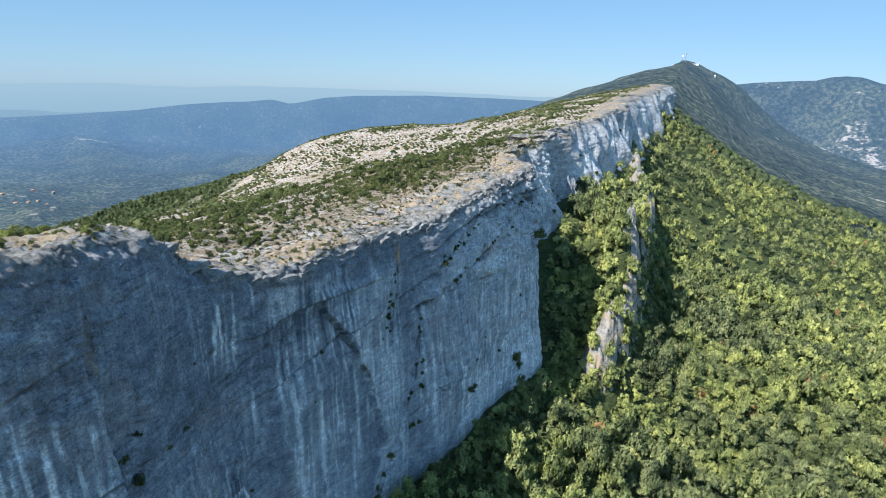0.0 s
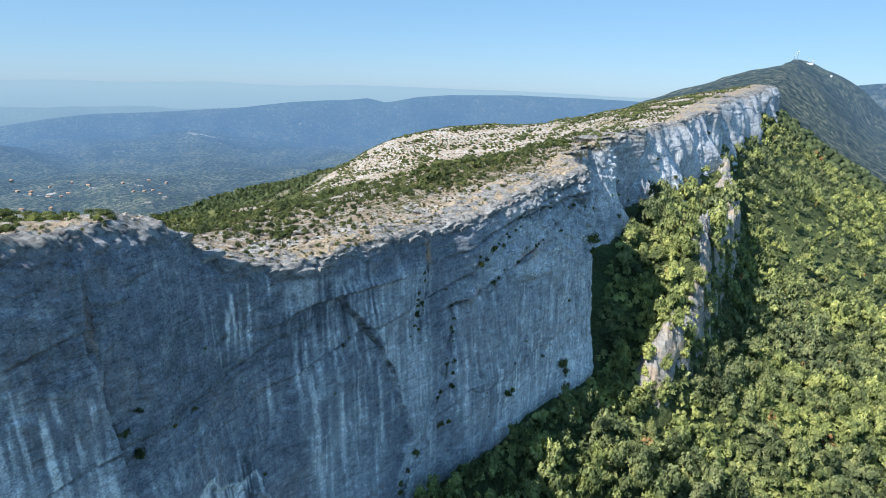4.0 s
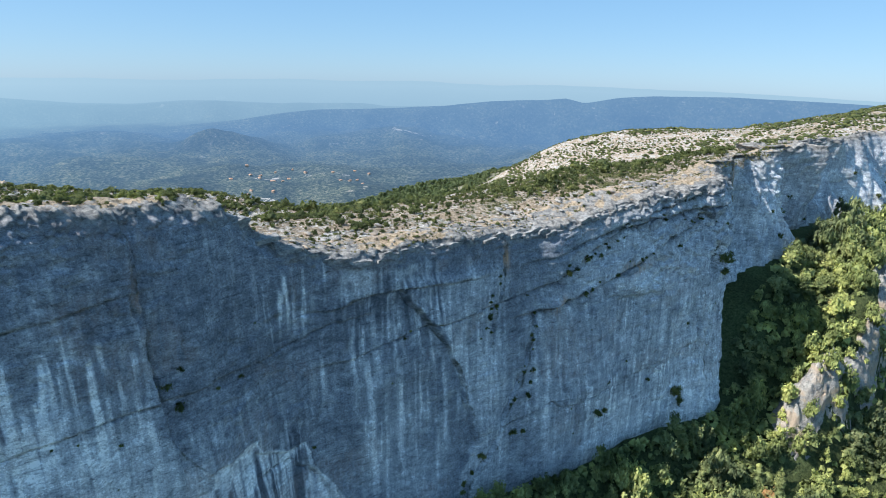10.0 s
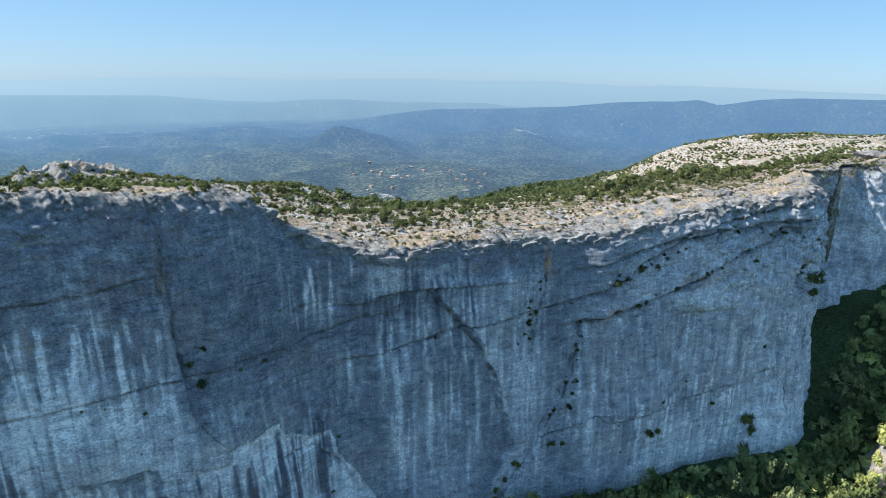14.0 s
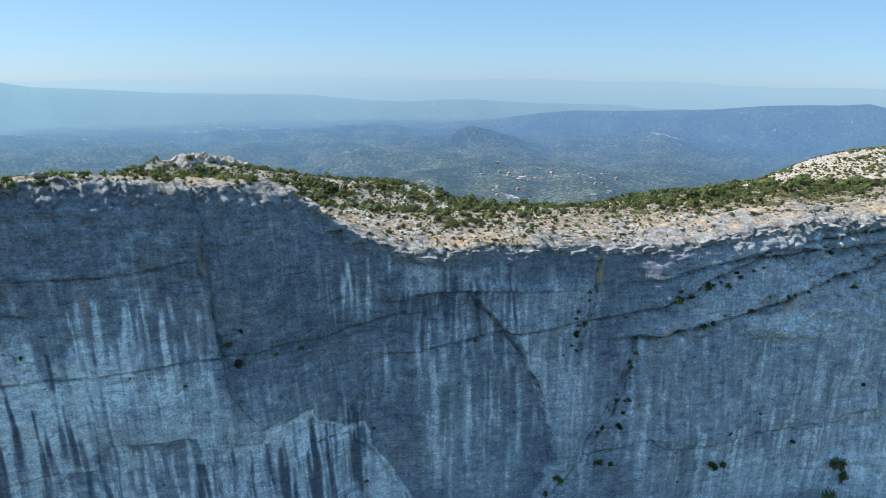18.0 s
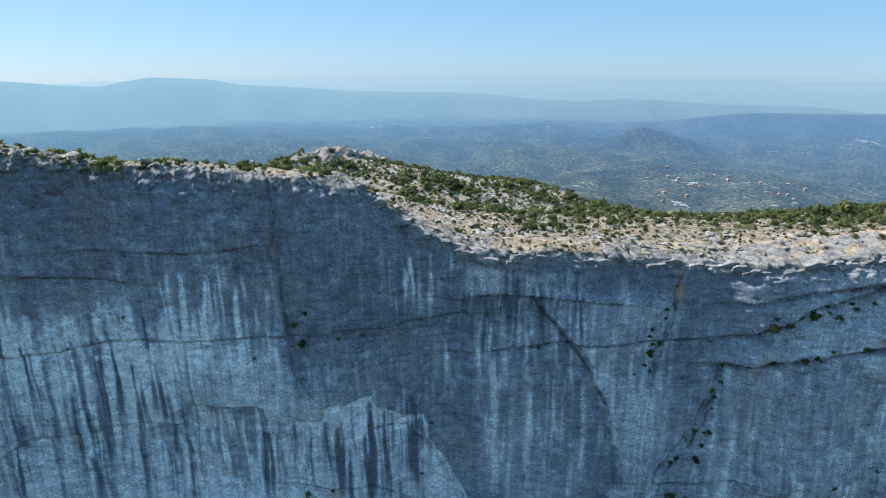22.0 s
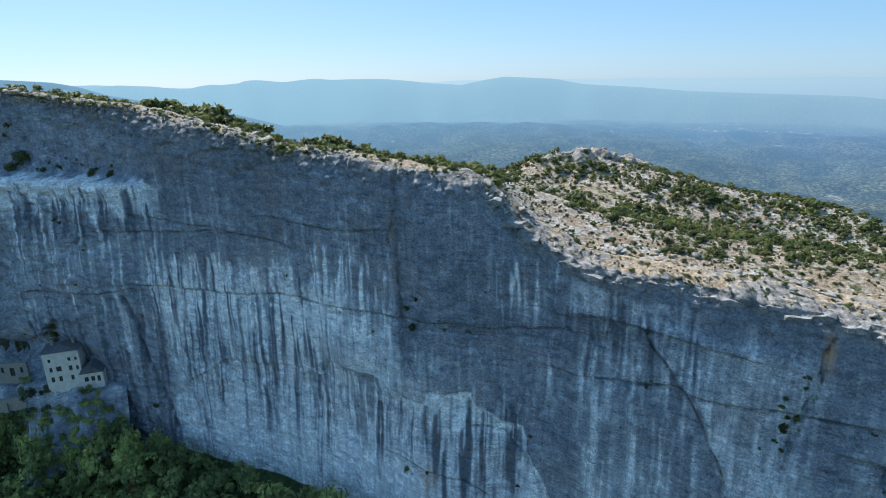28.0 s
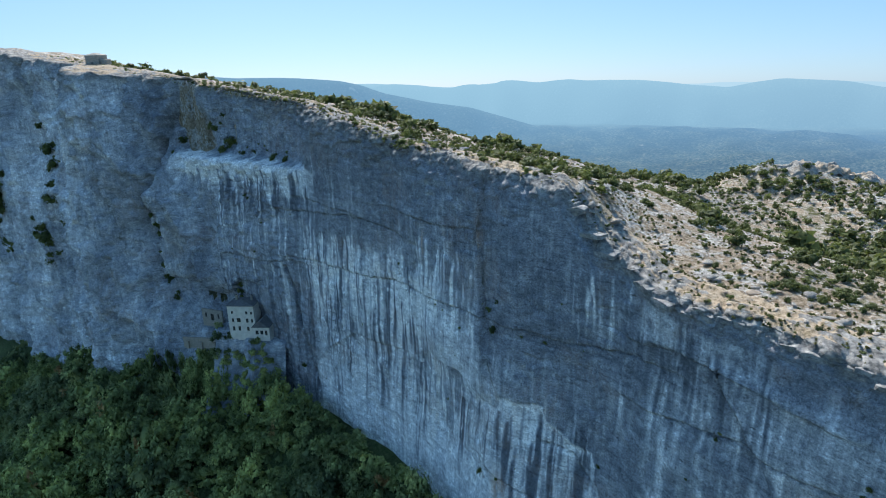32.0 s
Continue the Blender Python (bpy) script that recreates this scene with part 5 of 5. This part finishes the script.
crag("rock_outcrop", [(-276, 120), (-283, 143), (-301, 179), (-329, 235)], 10, 4.6, 21, "pale grey limestone outcrop crowning the knoll", "outcrop")
grib = np.random.default_rng(41)
for i in range(44):
    at = 254 + 8.2 * i + grib.uniform(-4, 4)
    half = grib.uniform(4, 10)
    off = grib.uniform(-9, 3)
    tilt = grib.uniform(-3, 3)
    ys = np.linspace(at - half, at + half, 5)
    crag("rock_rib", [(float(rib_x(v)) + off + tilt * (v - at) / half, v) for v in ys], grib.uniform(3.6, 7.5), grib.uniform(4.5, 11.0), 31 + i * 9,
         "jagged tan and grey limestone outcrop rising out of the wood", "outcrop", 0.7, "rock ribs in the wood")


def boulder_mesh(seed):
    g = np.random.default_rng(seed)
    v, f = BALL2
    v = v.copy()
    for _ in range(16):
        n = g.normal(size=3)
        n /= np.linalg.norm(n)
        d = v @ n - g.uniform(0.38, 0.72)
        v -= np.maximum(d, 0)[:, None] * n
    v *= (1 + 0.06 * g.uniform(-1, 1, (len(v), 1)))
    return mesh_from("boulder", v * (1, 0.8, 0.55), f, M_ROCK)


BOULDERS = [boulder_mesh(300 + i) for i in range(7)]


def rim_boulders():
    g = np.random.default_rng(5)
    for i in range(290):
        y = g.uniform(88, 252) if i < 210 else g.uniform(-60, 90)
        w = abs(g.normal(0, 11)) + 2.2
        x = float(crest_x(y)) - w
        z = float(top_ground(x, y)) + 1.0 * float(step(1.5, 6, w) * step(15, 10, w))
        s = g.uniform(0.35, 1.0) * (1.9 if g.uniform() < 0.2 else 1.0)
        b = tagged(put("boulder", BOULDERS[i % 7]), "weathered pale limestone block lying on the rim", "boulder", "boulders along the rim")
        b.matrix_basis = Matrix.LocRotScale((x, y, z + 0.35 * s + 0.2), Euler((g.uniform(-0.2, 0.2), g.uniform(-0.2, 0.2), g.uniform(0, 6.28))), (s * 1.7, s * 1.3, s * g.uniform(0.6, 1.1)))


rim_boulders()


# ---------- bushes that cling to the face ----------
def face_point(y, z):
    """Where the face stands at that height."""
    Y, Z = np.array([[float(y)]]), np.array([[float(z)]])
    out = float(face_relief(Y, Z, np.array([[float(crest_z(y))]]))[0, 0]) + float(lean(y) * (crest_z(y) - z))
    dx = float(crest_x(y + 0.5) - crest_x(y - 0.5))
    k = 1 / math.hypot(1, dx)
    return float(crest_x(y)) + k * out, y - dx * k * out * 0.6, z


def slab_mesh(seed, bleached):
    """An angular block with worn edges."""
    g = np.random.default_rng(seed)
    bm = bmesh.new()
    bmesh.ops.create_cube(bm, size=1.0)
    bmesh.ops.subdivide_edges(bm, edges=[e for e in bm.edges if abs(e.verts[0].co.x - e.verts[1].co.x) > 0.5], cuts=2)
    for v in bm.verts:
        v.co += Vector((g.uniform(-0.10, 0.10), g.uniform(-0.14, 0.14), g.uniform(-0.2, 0.2)))
        if abs(v.co.x) > 0.3:
            v.co.z *= 0.75
    bmesh.ops.bevel(bm, geom=bm.edges[:], offset=0.05, segments=1, affect="EDGES")
    bmesh.ops.triangulate(bm, faces=bm.faces[:])
    me = bpy.data.meshes.new("limestone_block")
    bm.to_mesh(me)
    bm.free()
    me.materials.append(M_CLIFF)
    n = len(me.vertices)
    for key, value in (("rim", bleached), ("tone", 0.42)):
        me.attributes.new(key, "FLOAT", "POINT").data.foreach_set("value", np.full(n, value, np.float32))
    return me


def ledge_slabs():
    """Broken beds: along the brink, and stepping up the western part of the face."""
    g = np.random.default_rng(29)
    pale, grey_ones = [slab_mesh(400 + k, 0.85) for k in range(6)], [slab_mesh(420 + k, 0.15) for k in range(8)]
    rows = []
    y = 101.0
    while y < 252:
        long = g.uniform(2.0, 5.5)
        rows.append((y, float(crest_z(y)) - g.uniform(0.4, 2.2), long, g.uniform(0.8, 1.7), g.uniform(0.1, 0.7), 0.08 + 0.22 * float(step(150, 185, y)), pale))
        y += long * g.uniform(0.35, 0.8)
    upper, lower = JOINTS[3][0], JOINTS[4][0]
    for k in range(14):
        y = g.uniform(170, 246)
        base = np.interp(y, [q[0] for q in upper], [q[1] for q in upper]) if k % 5 < 3 else np.interp(y, [q[0] for q in lower], [q[1] for q in lower])
        z = base + (g.normal() * 0.8 if k % 2 else g.uniform(-4, 9))
        if z > crest_z(y) - 1.5:
            continue
        rows.append((y, z - 1.0, g.uniform(3.0, 7.5), g.uniform(1.6, 3.6), g.uniform(-0.15, 0.4), 0.30 + g.normal() * 0.06, grey_ones))
    for k, (y, z, long, high, proud, rise, lib) in enumerate(rows):
        px, py, pz = face_point(y, z)
        dx = float(crest_x(y + 2) - crest_x(y - 2)) / 4
        along = Vector((dx, 1, rise)).normalized()
        outward = Vector((1, -dx, 0)).normalized()
        upward = outward.cross(along).normalized()
        if upward.z < 0:
            upward = -upward
        side = upward.cross(along)
        m = Matrix((along, side, upward)).transposed().to_4x4()
        deep = 3.0
        m.translation = Vector((px, py, pz)) + outward * (proud - deep / 2)
        b = tagged(put("limestone_block", lib[k % len(lib)]), "angular limestone block breaking from the top of the cliff", "rock", "blocks along the brink")
        b.matrix_basis = m @ Matrix.Diagonal((long, deep, high, 1))


ledge_slabs()


def ledge_bushes():
    g = np.random.default_rng(8)
    kinds = [mesh_from("cliff_shrub", v, f, M_SHRUB) for v, f in FINE_BUSHES]
    spots = [(251, 72, 4.2), (250, 67, 3.0), (231, 26, 3.6), (233, 22, 2.4), (194, 31, 2.4), (197, 30.5, 1.8), (167, 33, 2.0), (170, 32.5, 1.6), (82, 79, 1.7), (85, 82, 1.1), (84, 74.6, 1.6),
             (146, 72.4, 0.9), (217, 35, 1.3), (235, 51, 1.2), (198, 40.5, 1.0), (173.4, 51.5, 1.5), (171, 44.5, 1.6), (172, 48, 1.2), (183, 80, 2.0), (187, 81.5, 1.5), (191, 82.6, 2.2), (195, 83, 1.3),
             (186, 70.5, 1.6), (190, 72, 1.5), (228, 80.6, 1.2), (137, 70.5, 0.8), (114, 49, 0.9), (82, 35, 1.3), (88, 36, 0.9), (-52, 52, 2.6), (-52, 49, 2.4), (-53, 46, 2.0), (-186, 102, 6), (-184, 95, 5),
             (-240, 73, 9), (-245, 66, 8), (-193, 56, 7), (-41, 91, 1.6), (-38, 90.5, 1.2), (-20, 106, 2.0), (-26, 106.5, 2.4), (-57, 110, 4.0), (-60, 107, 3.2), (-48, 106, 2.2), (-13, 27, 1.6),
             (162, 74, 1.2), (160, 71, 1.4), (245, 40, 0.8), (32, 74.2, 0.6), (63, 75, 0.6), (92, 74.6, 0.7), (98, 74.5, 0.8), (108, 75.2, 0.6), (-60, 76, 1.0), (-30, 82, 0.9), (-35, 70, 1.0)]
    for gy, gz, hy, hz, gr in ((-188, 118, -172, 60, 4.5), (-240, 95, -248, 40, 6.0), (-205, 60, -190, 45, 5.0), (-103, 80, -100, 36, 2.6), (-58, 118, -90, 108, 2.6), (-20, 108, -60, 106, 1.5), (176, 68, 168, 42, 1.0), (158, 30, 150, 14, 1.6), (182, 79, 200, 88, 1.4), (186, 70, 212, 80, 1.2), (172, 75, 212, 92, 0.9), (196, 74, 240, 89, 0.9), (163, 85, 158, 64, 1.0), (216, 93, 250, 84, 1.1)):
        for q in np.linspace(0, 1, 10):
            spots.append((gy + (hy - gy) * q + g.normal() * gr * 0.8, gz + (hz - gz) * q + g.normal() * gr * 0.8, gr * g.uniform(0.3, 1.0) ** 0.8 * 1.2))
    for k in range(46):
        y = g.uniform(264, 640)
        spots.append((y, float(foot_z(y)) + g.uniform(0.05, 0.75) ** 1.3 * float(crest_z(y) - foot_z(y)), g.uniform(1.2, 3.4)))
    for k in range(34):
        spots.append((g.uniform(-90, 250), g.uniform(24, 112), g.uniform(0.3, 0.8)))
    for k, (y, z, r) in enumerate(spots):
        if z > crest_z(y) - 3:
            continue
        x, yy, zz = face_point(y, z)
        b = tagged(put("cliff_shrub", kinds[k % 6]), "dark evergreen bush clinging to a ledge of the cliff", "bush", "bushes on the cliff face")
        b.matrix_basis = Matrix.LocRotScale((x + 0.1 * r, yy, zz - 0.55 * r), Euler((0, 0.35, g.uniform(0, 6.28))), (r * 0.95, r * 0.95, r * 1.25))


ledge_bushes()


# ---------- the sanctuary on its shelf in the cliff ----------
def sanctuary_shelf():
    ys = np.arange(-86, -24, 0.7)
    n = 34
    fr = np.linspace(0, 1, n)
    Y = np.repeat(ys[:, None], n, 1)
    out = 9 * step(-72, -58, ys) * step(-24, -36, ys) + 3.6 * fbm(ys / 7, 0, 0, 4, 81)
    x0 = np.repeat((crest_x(ys) - 6)[:, None], n, 1)
    brink = crest_x(ys) + 3 + out
    flat = np.clip(fr / 0.45, 0, 1)[None]
    fall = np.clip((fr - 0.45) / 0.55, 0, 1)[None]
    X = x0 + (brink[:, None] - x0) * flat + fall * 10 + 6.0 * fall * fbm(Y / 6, fall * 4, 0, 4, 82) + 0.9 * fall * plates(Y / 2.4, fall * 9, 86)
    level = 33.0 - 6 * step(-62, -74, ys)
    Z = level[:, None] + 0.25 * fbm(X / 2, Y / 2, 0, 3, 83) - fall ** 0.8 * 36 + 0.8 * fall * fbm(Y / 2.5, fall * 9, 0, 3, 84)
    me = mesh_from("rock_shelf", np.stack([X, Y, Z], -1).reshape(-1, 3), sheet_faces(len(ys), n)[:, ::-1], M_CLIFF, False, None, {"tone": np.clip(0.30 + 0.3 * fbm(Y / 6, X / 6, Z / 6, 3, 85), 0, 1).ravel()})
    tagged(put("rock_shelf", me), "rocky shelf jutting from the cliff under the sanctuary", "rock shelf", kind="structure")
    g = np.random.default_rng(23)
    kinds = [mesh_from("ivy_clump", v, f, M_OAK) for v, f in FINE_BUSHES]
    for k in range(120):
        i, j = int(g.integers(30, 84)), int(g.integers(int(n * 0.44), int(n * 0.86)))
        if -50 < ys[i] < -38 and j < n * 0.5:
            continue
        r = g.uniform(1.4, 3.6)
        b = tagged(put("ivy_clump", kinds[k % 6]), "dark leafy growth on the rock below the sanctuary", "bush", "growth below the sanctuary")
        b.matrix_basis = Matrix.LocRotScale((X[i, j], ys[i], Z[i, j] - 0.4 * r), Euler((0, 0, g.uniform(0, 6.28))), (r * 0.9, r * 0.9, r * 1.2))


sanctuary_shelf()


def window(parent, x, y, z, wide, high, arch=False):
    """A window in a wall whose outside looks along +x of its house."""
    w = part("window", box(x - 0.18, y - wide / 2, z, x - 0.10, y + wide / 2, z + high), M_GLASS, parent, "dark window pane")
    for k, b in enumerate(((y - wide / 2 - 0.12, z - 0.1, y - wide / 2, z + high + 0.1), (y + wide / 2, z - 0.1, y + wide / 2 + 0.12, z + high + 0.1),
                           (y - wide / 2, z + high, y + wide / 2, z + high + 0.14), (y - wide / 2, z - 0.14, y + wide / 2, z))):
        part("window_frame", box(x - 0.2, b[0], b[1], x + 0.09, b[2], b[3]), M_STONE, w)
    part("mullion", box(x - 0.12, y - 0.05, z, x - 0.04, y + 0.05, z + high), M_FRAME, w)
    return w


def wall_with_openings(parent, y0, y1, z0, z1, x, thick, holes, mat, label=""):
    """A wall across y, with real openings (y, z, width, height)."""
    bm = bmesh.new()
    ys = sorted({y0, y1, *(v for h in holes for v in (h[0] - h[2] / 2, h[0] + h[2] / 2))})
    zs = sorted({z0, z1, *(v for h in holes for v in (h[1], h[1] + h[3]))})
    for a, b in zip(ys[:-1], ys[1:]):
        for c, d in zip(zs[:-1], zs[1:]):
            my, mz = (a + b) / 2, (c + d) / 2
            if any(abs(my - h[0]) < h[2] / 2 and h[1] < mz < h[1] + h[3] for h in holes):
                continue
            t = bmesh.ops.create_cube(bm, size=1.0)["verts"]
            for v in t:
                v.co = (x - thick / 2 + v.co.x * thick, my + v.co.y * (b - a), mz + v.co.z * (d - c))
    bmesh.ops.remove_doubles(bm, verts=bm.verts[:], dist=0.001)
    return part("wall", bm, mat, parent, label)


def gable_roof(name, parent, x0, x1, y0, y1, z, rise, mat, hip=0.0):
    bm = bmesh.new()
    ym = (y0 + y1) / 2
    lo = [bm.verts.new(p) for p in ((x0, y0, z), (x1, y0, z), (x1, y1, z), (x0, y1, z))]
    hi = [bm.verts.new(p) for p in ((x0 + hip, ym, z + rise), (x1 - hip, ym, z + rise))]
    for f in ((lo[0], lo[1], hi[1], hi[0]), (lo[2], lo[3], hi[0], hi[1]), (lo[1], lo[2], hi[1]), (lo[3], lo[0], hi[0]), (lo[3], lo[2], lo[1], lo[0])):
        bm.faces.new(f)
    return part(name, bm, mat, parent)


def sanctuary():
    home = tagged(new("sanctuary_house"), "tall pale rendered stone house built against the cliff", "house")
    home.matrix_basis = pose(-77.5, -44, 34.8, 0, 0, 24)
    tall = [(-3.6, 1.2, 1.0, 1.9), (-3.6, 5.0, 0.9, 1.6), (-3.6, 8.6, 0.8, 1.2), (-1.2, 1.2, 1.0, 1.9), (-1.2, 5.0, 1.6, 1.8), (2.4, 4.8, 1.0, 1.8), (2.4, 8.4, 0.9, 1.3), (2.4, 1.2, 1.0, 1.8), (4.4, 4.8, 0.8, 1.6), (4.4, 8.4, 0.8, 1.2)]
    wall_with_openings(home, -5.5, 5.5, -3, 12.2, 0, 0.6, tall, M_WALL)
    for yw, zw, ww, hw in tall:
        window(home, -0.1, yw, zw, ww, hw)
    part("wall", box(-8, -5.5, -3, -0.6, -4.9, 12.2), M_WALL, home)
    part("wall", box(-8, 4.9, -3, -0.6, 5.5, 12.2), M_WALL, home)
    part("wall", box(-8, -4.9, -3, -7.4, 4.9, 12.2), M_WALL, home)
    gable_roof("roof", home, -8.4, 0.5, -5.9, 5.9, 12.2, 1.7, M_ROOF, 3.0)
    part("cornice", box(-8.2, -5.75, 11.9, 0.25, 5.75, 12.19), M_STONE, home)
    for yc in (-3.0, 3.4):
        ch = part("chimney", box(-5, yc - 0.4, 12.4, -4.2, yc + 0.4, 15.0), M_STONE, home)
        part("chimney_pot", box(-4.8, yc - 0.2, 15.0, -4.4, yc + 0.2, 15.5), M_ROOF, ch)
    side = tagged(new("porch_building"), "low slate-roofed annexe beside the sanctuary house", "annexe")
    side.matrix_basis = pose(-78.5, -34.6, 35.2, 0, 0, 24)
    holes = [(-1.8, 0.6, 1.2, 1.7), (0.2, 0.6, 1.2, 1.7), (2.0, 0.2, 1.0, 2.1)]
    wall_with_openings(side, -3.4, 3.4, -3, 3.8, 0, 0.5, holes, M_WALL)
    for hh in holes:
        window(side, -0.1, *hh)
    part("wall", box(-6, -3.4, -3, -0.5, -2.9, 3.8), M_WALL, side)
    part("wall", box(-6, 2.9, -3, -0.5, 3.4, 3.8), M_WALL, side)
    gable_roof("roof", side, -6.3, 0.6, -3.8, 3.8, 3.8, 2.6, M_ROOF, 0.0)
    chapel = tagged(new("grotto_front"), "pale stone front wall closing the grotto", "wall")
    chapel.matrix_basis = pose(-84, -70, 33, 0, 0, 8)
    holes = [(-3.4, 1.2, 1.0, 2.2), (0, 0.0, 1.6, 3.2), (3.4, 1.2, 1.0, 2.2)]
    wall_with_openings(chapel, -5.5, 5.5, -3, 5.0, 0, 0.8, holes, M_STONE)
    for hh in holes:
        window(chapel, -0.2, *hh)
    terrace = tagged(new("terrace_wall"), "rubble masonry retaining wall of the sanctuary terrace", "wall")
    terrace.matrix_basis = pose(-73, -57, 28, 0, 0, 20)
    part("wall", box(-0.7, -14, -1, 0, 1, 3.4), M_STONE, terrace)
    part("coping", box(-0.85, -14.2, 3.4, 0.15, 1.2, 3.65), M_STONE, terrace)
    for k in range(3):
        part("buttress", box(0.0, -12.5 + k * 6, -1, 0.9, -11.3 + k * 6, 2.2), M_STONE, terrace)


sanctuary()


def summit_chapel():
    """The little oratory on the crest."""
    y = -147.0
    x = float(crest_x(y)) - 7
    z = float(top_ground(x, y))
    home = tagged(new("oratory"), "small square stone oratory standing on the crest", "chapel")
    home.matrix_basis = pose(x, y, z, 0, 0, 20)
    part("wall", box(-3.2, -3.4, -1.5, 3.2, 3.4, 5.2, 0.06), M_STONE, home)
    part("apse", box(-2.4, 3.4, -1.5, 2.4, 6.2, 3.4, 0.4), M_STONE, home)
    gable_roof("roof", home, -3.5, 3.5, -3.7, 3.7, 5.2, 1.0, M_STONE, 2.2)
    part("door", box(3.2, -0.6, 0, 3.26, 0.6, 2.1), M_FRAME, home)
    part("cornice", box(-3.4, -3.6, 4.95, 3.4, 3.6, 5.19), M_WALL, home)


summit_chapel()


def summit_station():
    """Masts and white domes on the far summit."""
    for y, aside, kind, s in ((1840, -10, "dome", 2.6), (1862, 4, "mast", 18), (1880, 10, "mast", 22), (1896, 34, "hut", 3), (1935, 22, "mast", 14), (1900, 95, "dome", 2.8)):
        x = float(crest_x(y)) + aside
        z = float(ground_z(np.array([x]), np.array([y]))[0])
        if kind == "dome":
            ob = tagged(new("radar_dome"), "white radar dome on a short drum on the far summit", "radome", "summit station")
            v, f = BALL3
            put("dome", mesh_from("dome", v * s, f, M_WHITE, True), ob, pose(0, 0, s * 1.1))
            part("drum", box(-s * 0.6, -s * 0.6, -3, s * 0.6, s * 0.6, s * 0.5, 0.8), M_WHITE, ob)
        elif kind == "mast":
            ob = tagged(new("radio_mast"), "thin steel radio mast on the far summit", "mast", "summit station")
            part("pole", box(-0.5, -0.5, -3, 0.5, 0.5, s, 0.1), M_STEEL, ob)
            for q in (0.6, 0.8):
                part("antenna", box(-1.6, -0.3, s * q, 1.6, 0.3, s * q + 2.2), M_WHITE, ob)
        else:
            ob = tagged(new("equipment_hut"), "white flat-roofed equipment hut on the far summit", "hut", "summit station")
            part("wall", box(-9, -5, -3, 9, 5, s), M_WHITE, ob)
            part("roof", box(-9.4, -5.4, s, 9.4, 5.4, s + 0.5), M_STONE, ob)
        ob.matrix_basis = pose(x, y, z)


summit_station()


# ---------- small trees along the crest and on the knoll ----------
def crest_trees():
    g = np.random.default_rng(17)
    kinds = [(mesh_from("crown", v * (1, 1, 0.72) + (0, 0, 0.30), f, M_SHRUB_BRIGHT), trunk_mesh(1.0, 1.0)) for v, f in FINE_CROWNS[:4]]
    rows = [(g.uniform(-25, 110), g.uniform(2.5, 9), g.uniform(0.8, 1.5)) for _ in range(26)] + [(g.uniform(20, 112), g.uniform(9, 30), g.uniform(0.9, 1.9)) for _ in range(16)]
    rows += [(46, 5, 1.5), (58, 6, 1.7), (63, 8, 1.5), (20, 6, 1.6), (-2, 7, 1.4), (96, 12, 1.6), (104, 18, 1.5)]
    rows += [(g.uniform(5, 112), g.uniform(4, 26), g.uniform(1.0, 1.9)) for _ in range(26)]
    for y, w, r in rows:
        x = float(crest_x(y)) - w
        tree = tagged(new("small_tree"), "small bright green holm oak behind the crest", "tree", "small trees on the crest")
        tree.matrix_basis = Matrix.LocRotScale((x, y, float(top_ground(x, y)) - 0.1), Euler((0, 0, g.uniform(0, 6.28))), (r, r, r * g.uniform(1.15, 1.7)))
        k = int(g.integers(4))
        put("trunk", kinds[k][1], tree)
        put("crown", kinds[k][0], tree)
    for x, y, r in ((-326, 221, 2.2), (-268, 130, 2.4), (-262, 140, 3.0), (-256, 126, 2.8), (-270, 150, 2.2), (-250, 150, 2.5), (-246, 134, 2.2), (-296, 200, 1.6)):
        tree = tagged(new("small_tree"), "small holm oak among the rocks of the knoll", "tree", "small trees on the knoll")
        tree.matrix_basis = Matrix.LocRotScale((x, y, float(top_ground(x, y)) + 0.3), Euler((0, 0, g.uniform(0, 6.28))), (r, r, r * 1.7))
        k = int(g.integers(4))
        put("trunk", kinds[k][1], tree)
        put("crown", kinds[k][0], tree)


crest_trees()


# ---------- houses of the low country ----------
def farmhouses():
    g = np.random.default_rng(63)
    tile = plain_material("roof_tiles", (0.40, 0.22, 0.14), (0.55, 0.36, 0.25), 0.4)
    bm = box(-6, -4, -3, 6, 4, 5.0)
    wall = bpy.data.meshes.new("wall")
    bm.to_mesh(wall)
    bm.free()
    wall.materials.append(M_STONE)
    roof = mesh_from("roof", np.array([(-6.6, -4.7, 4.9), (6.6, -4.7, 4.9), (6.6, 4.7, 4.9), (-6.6, 4.7, 4.9), (-6.6, 0, 7.2), (6.6, 0, 7.2)]),
                     np.array([(0, 1, 5), (0, 5, 4), (2, 3, 4), (2, 4, 5), (3, 0, 4), (1, 2, 5)]), tile)
    for cx, cy, spread, n in ((-1490, 1900, 130, 11), (-1640, 1780, 120, 8), (-1410, 1560, 60, 5)):
        for _ in range(n):
            x, y = cx + g.normal() * spread, cy + g.normal() * spread * 0.5
            home = tagged(new("farmhouse"), "small pale farmhouse with a tiled roof among far fields", "house", "houses of the low country")
            home.matrix_basis = Matrix.LocRotScale((x, y, float(ground_z(np.array([x]), np.array([y]))[0]) + 1.5), Euler((0, 0, g.uniform(0, 3.1))), Vector((1, 1, 1)) * g.uniform(0.7, 1.1))
            put("wall", wall, home)
            put("roof", roof, home)


farmhouses()
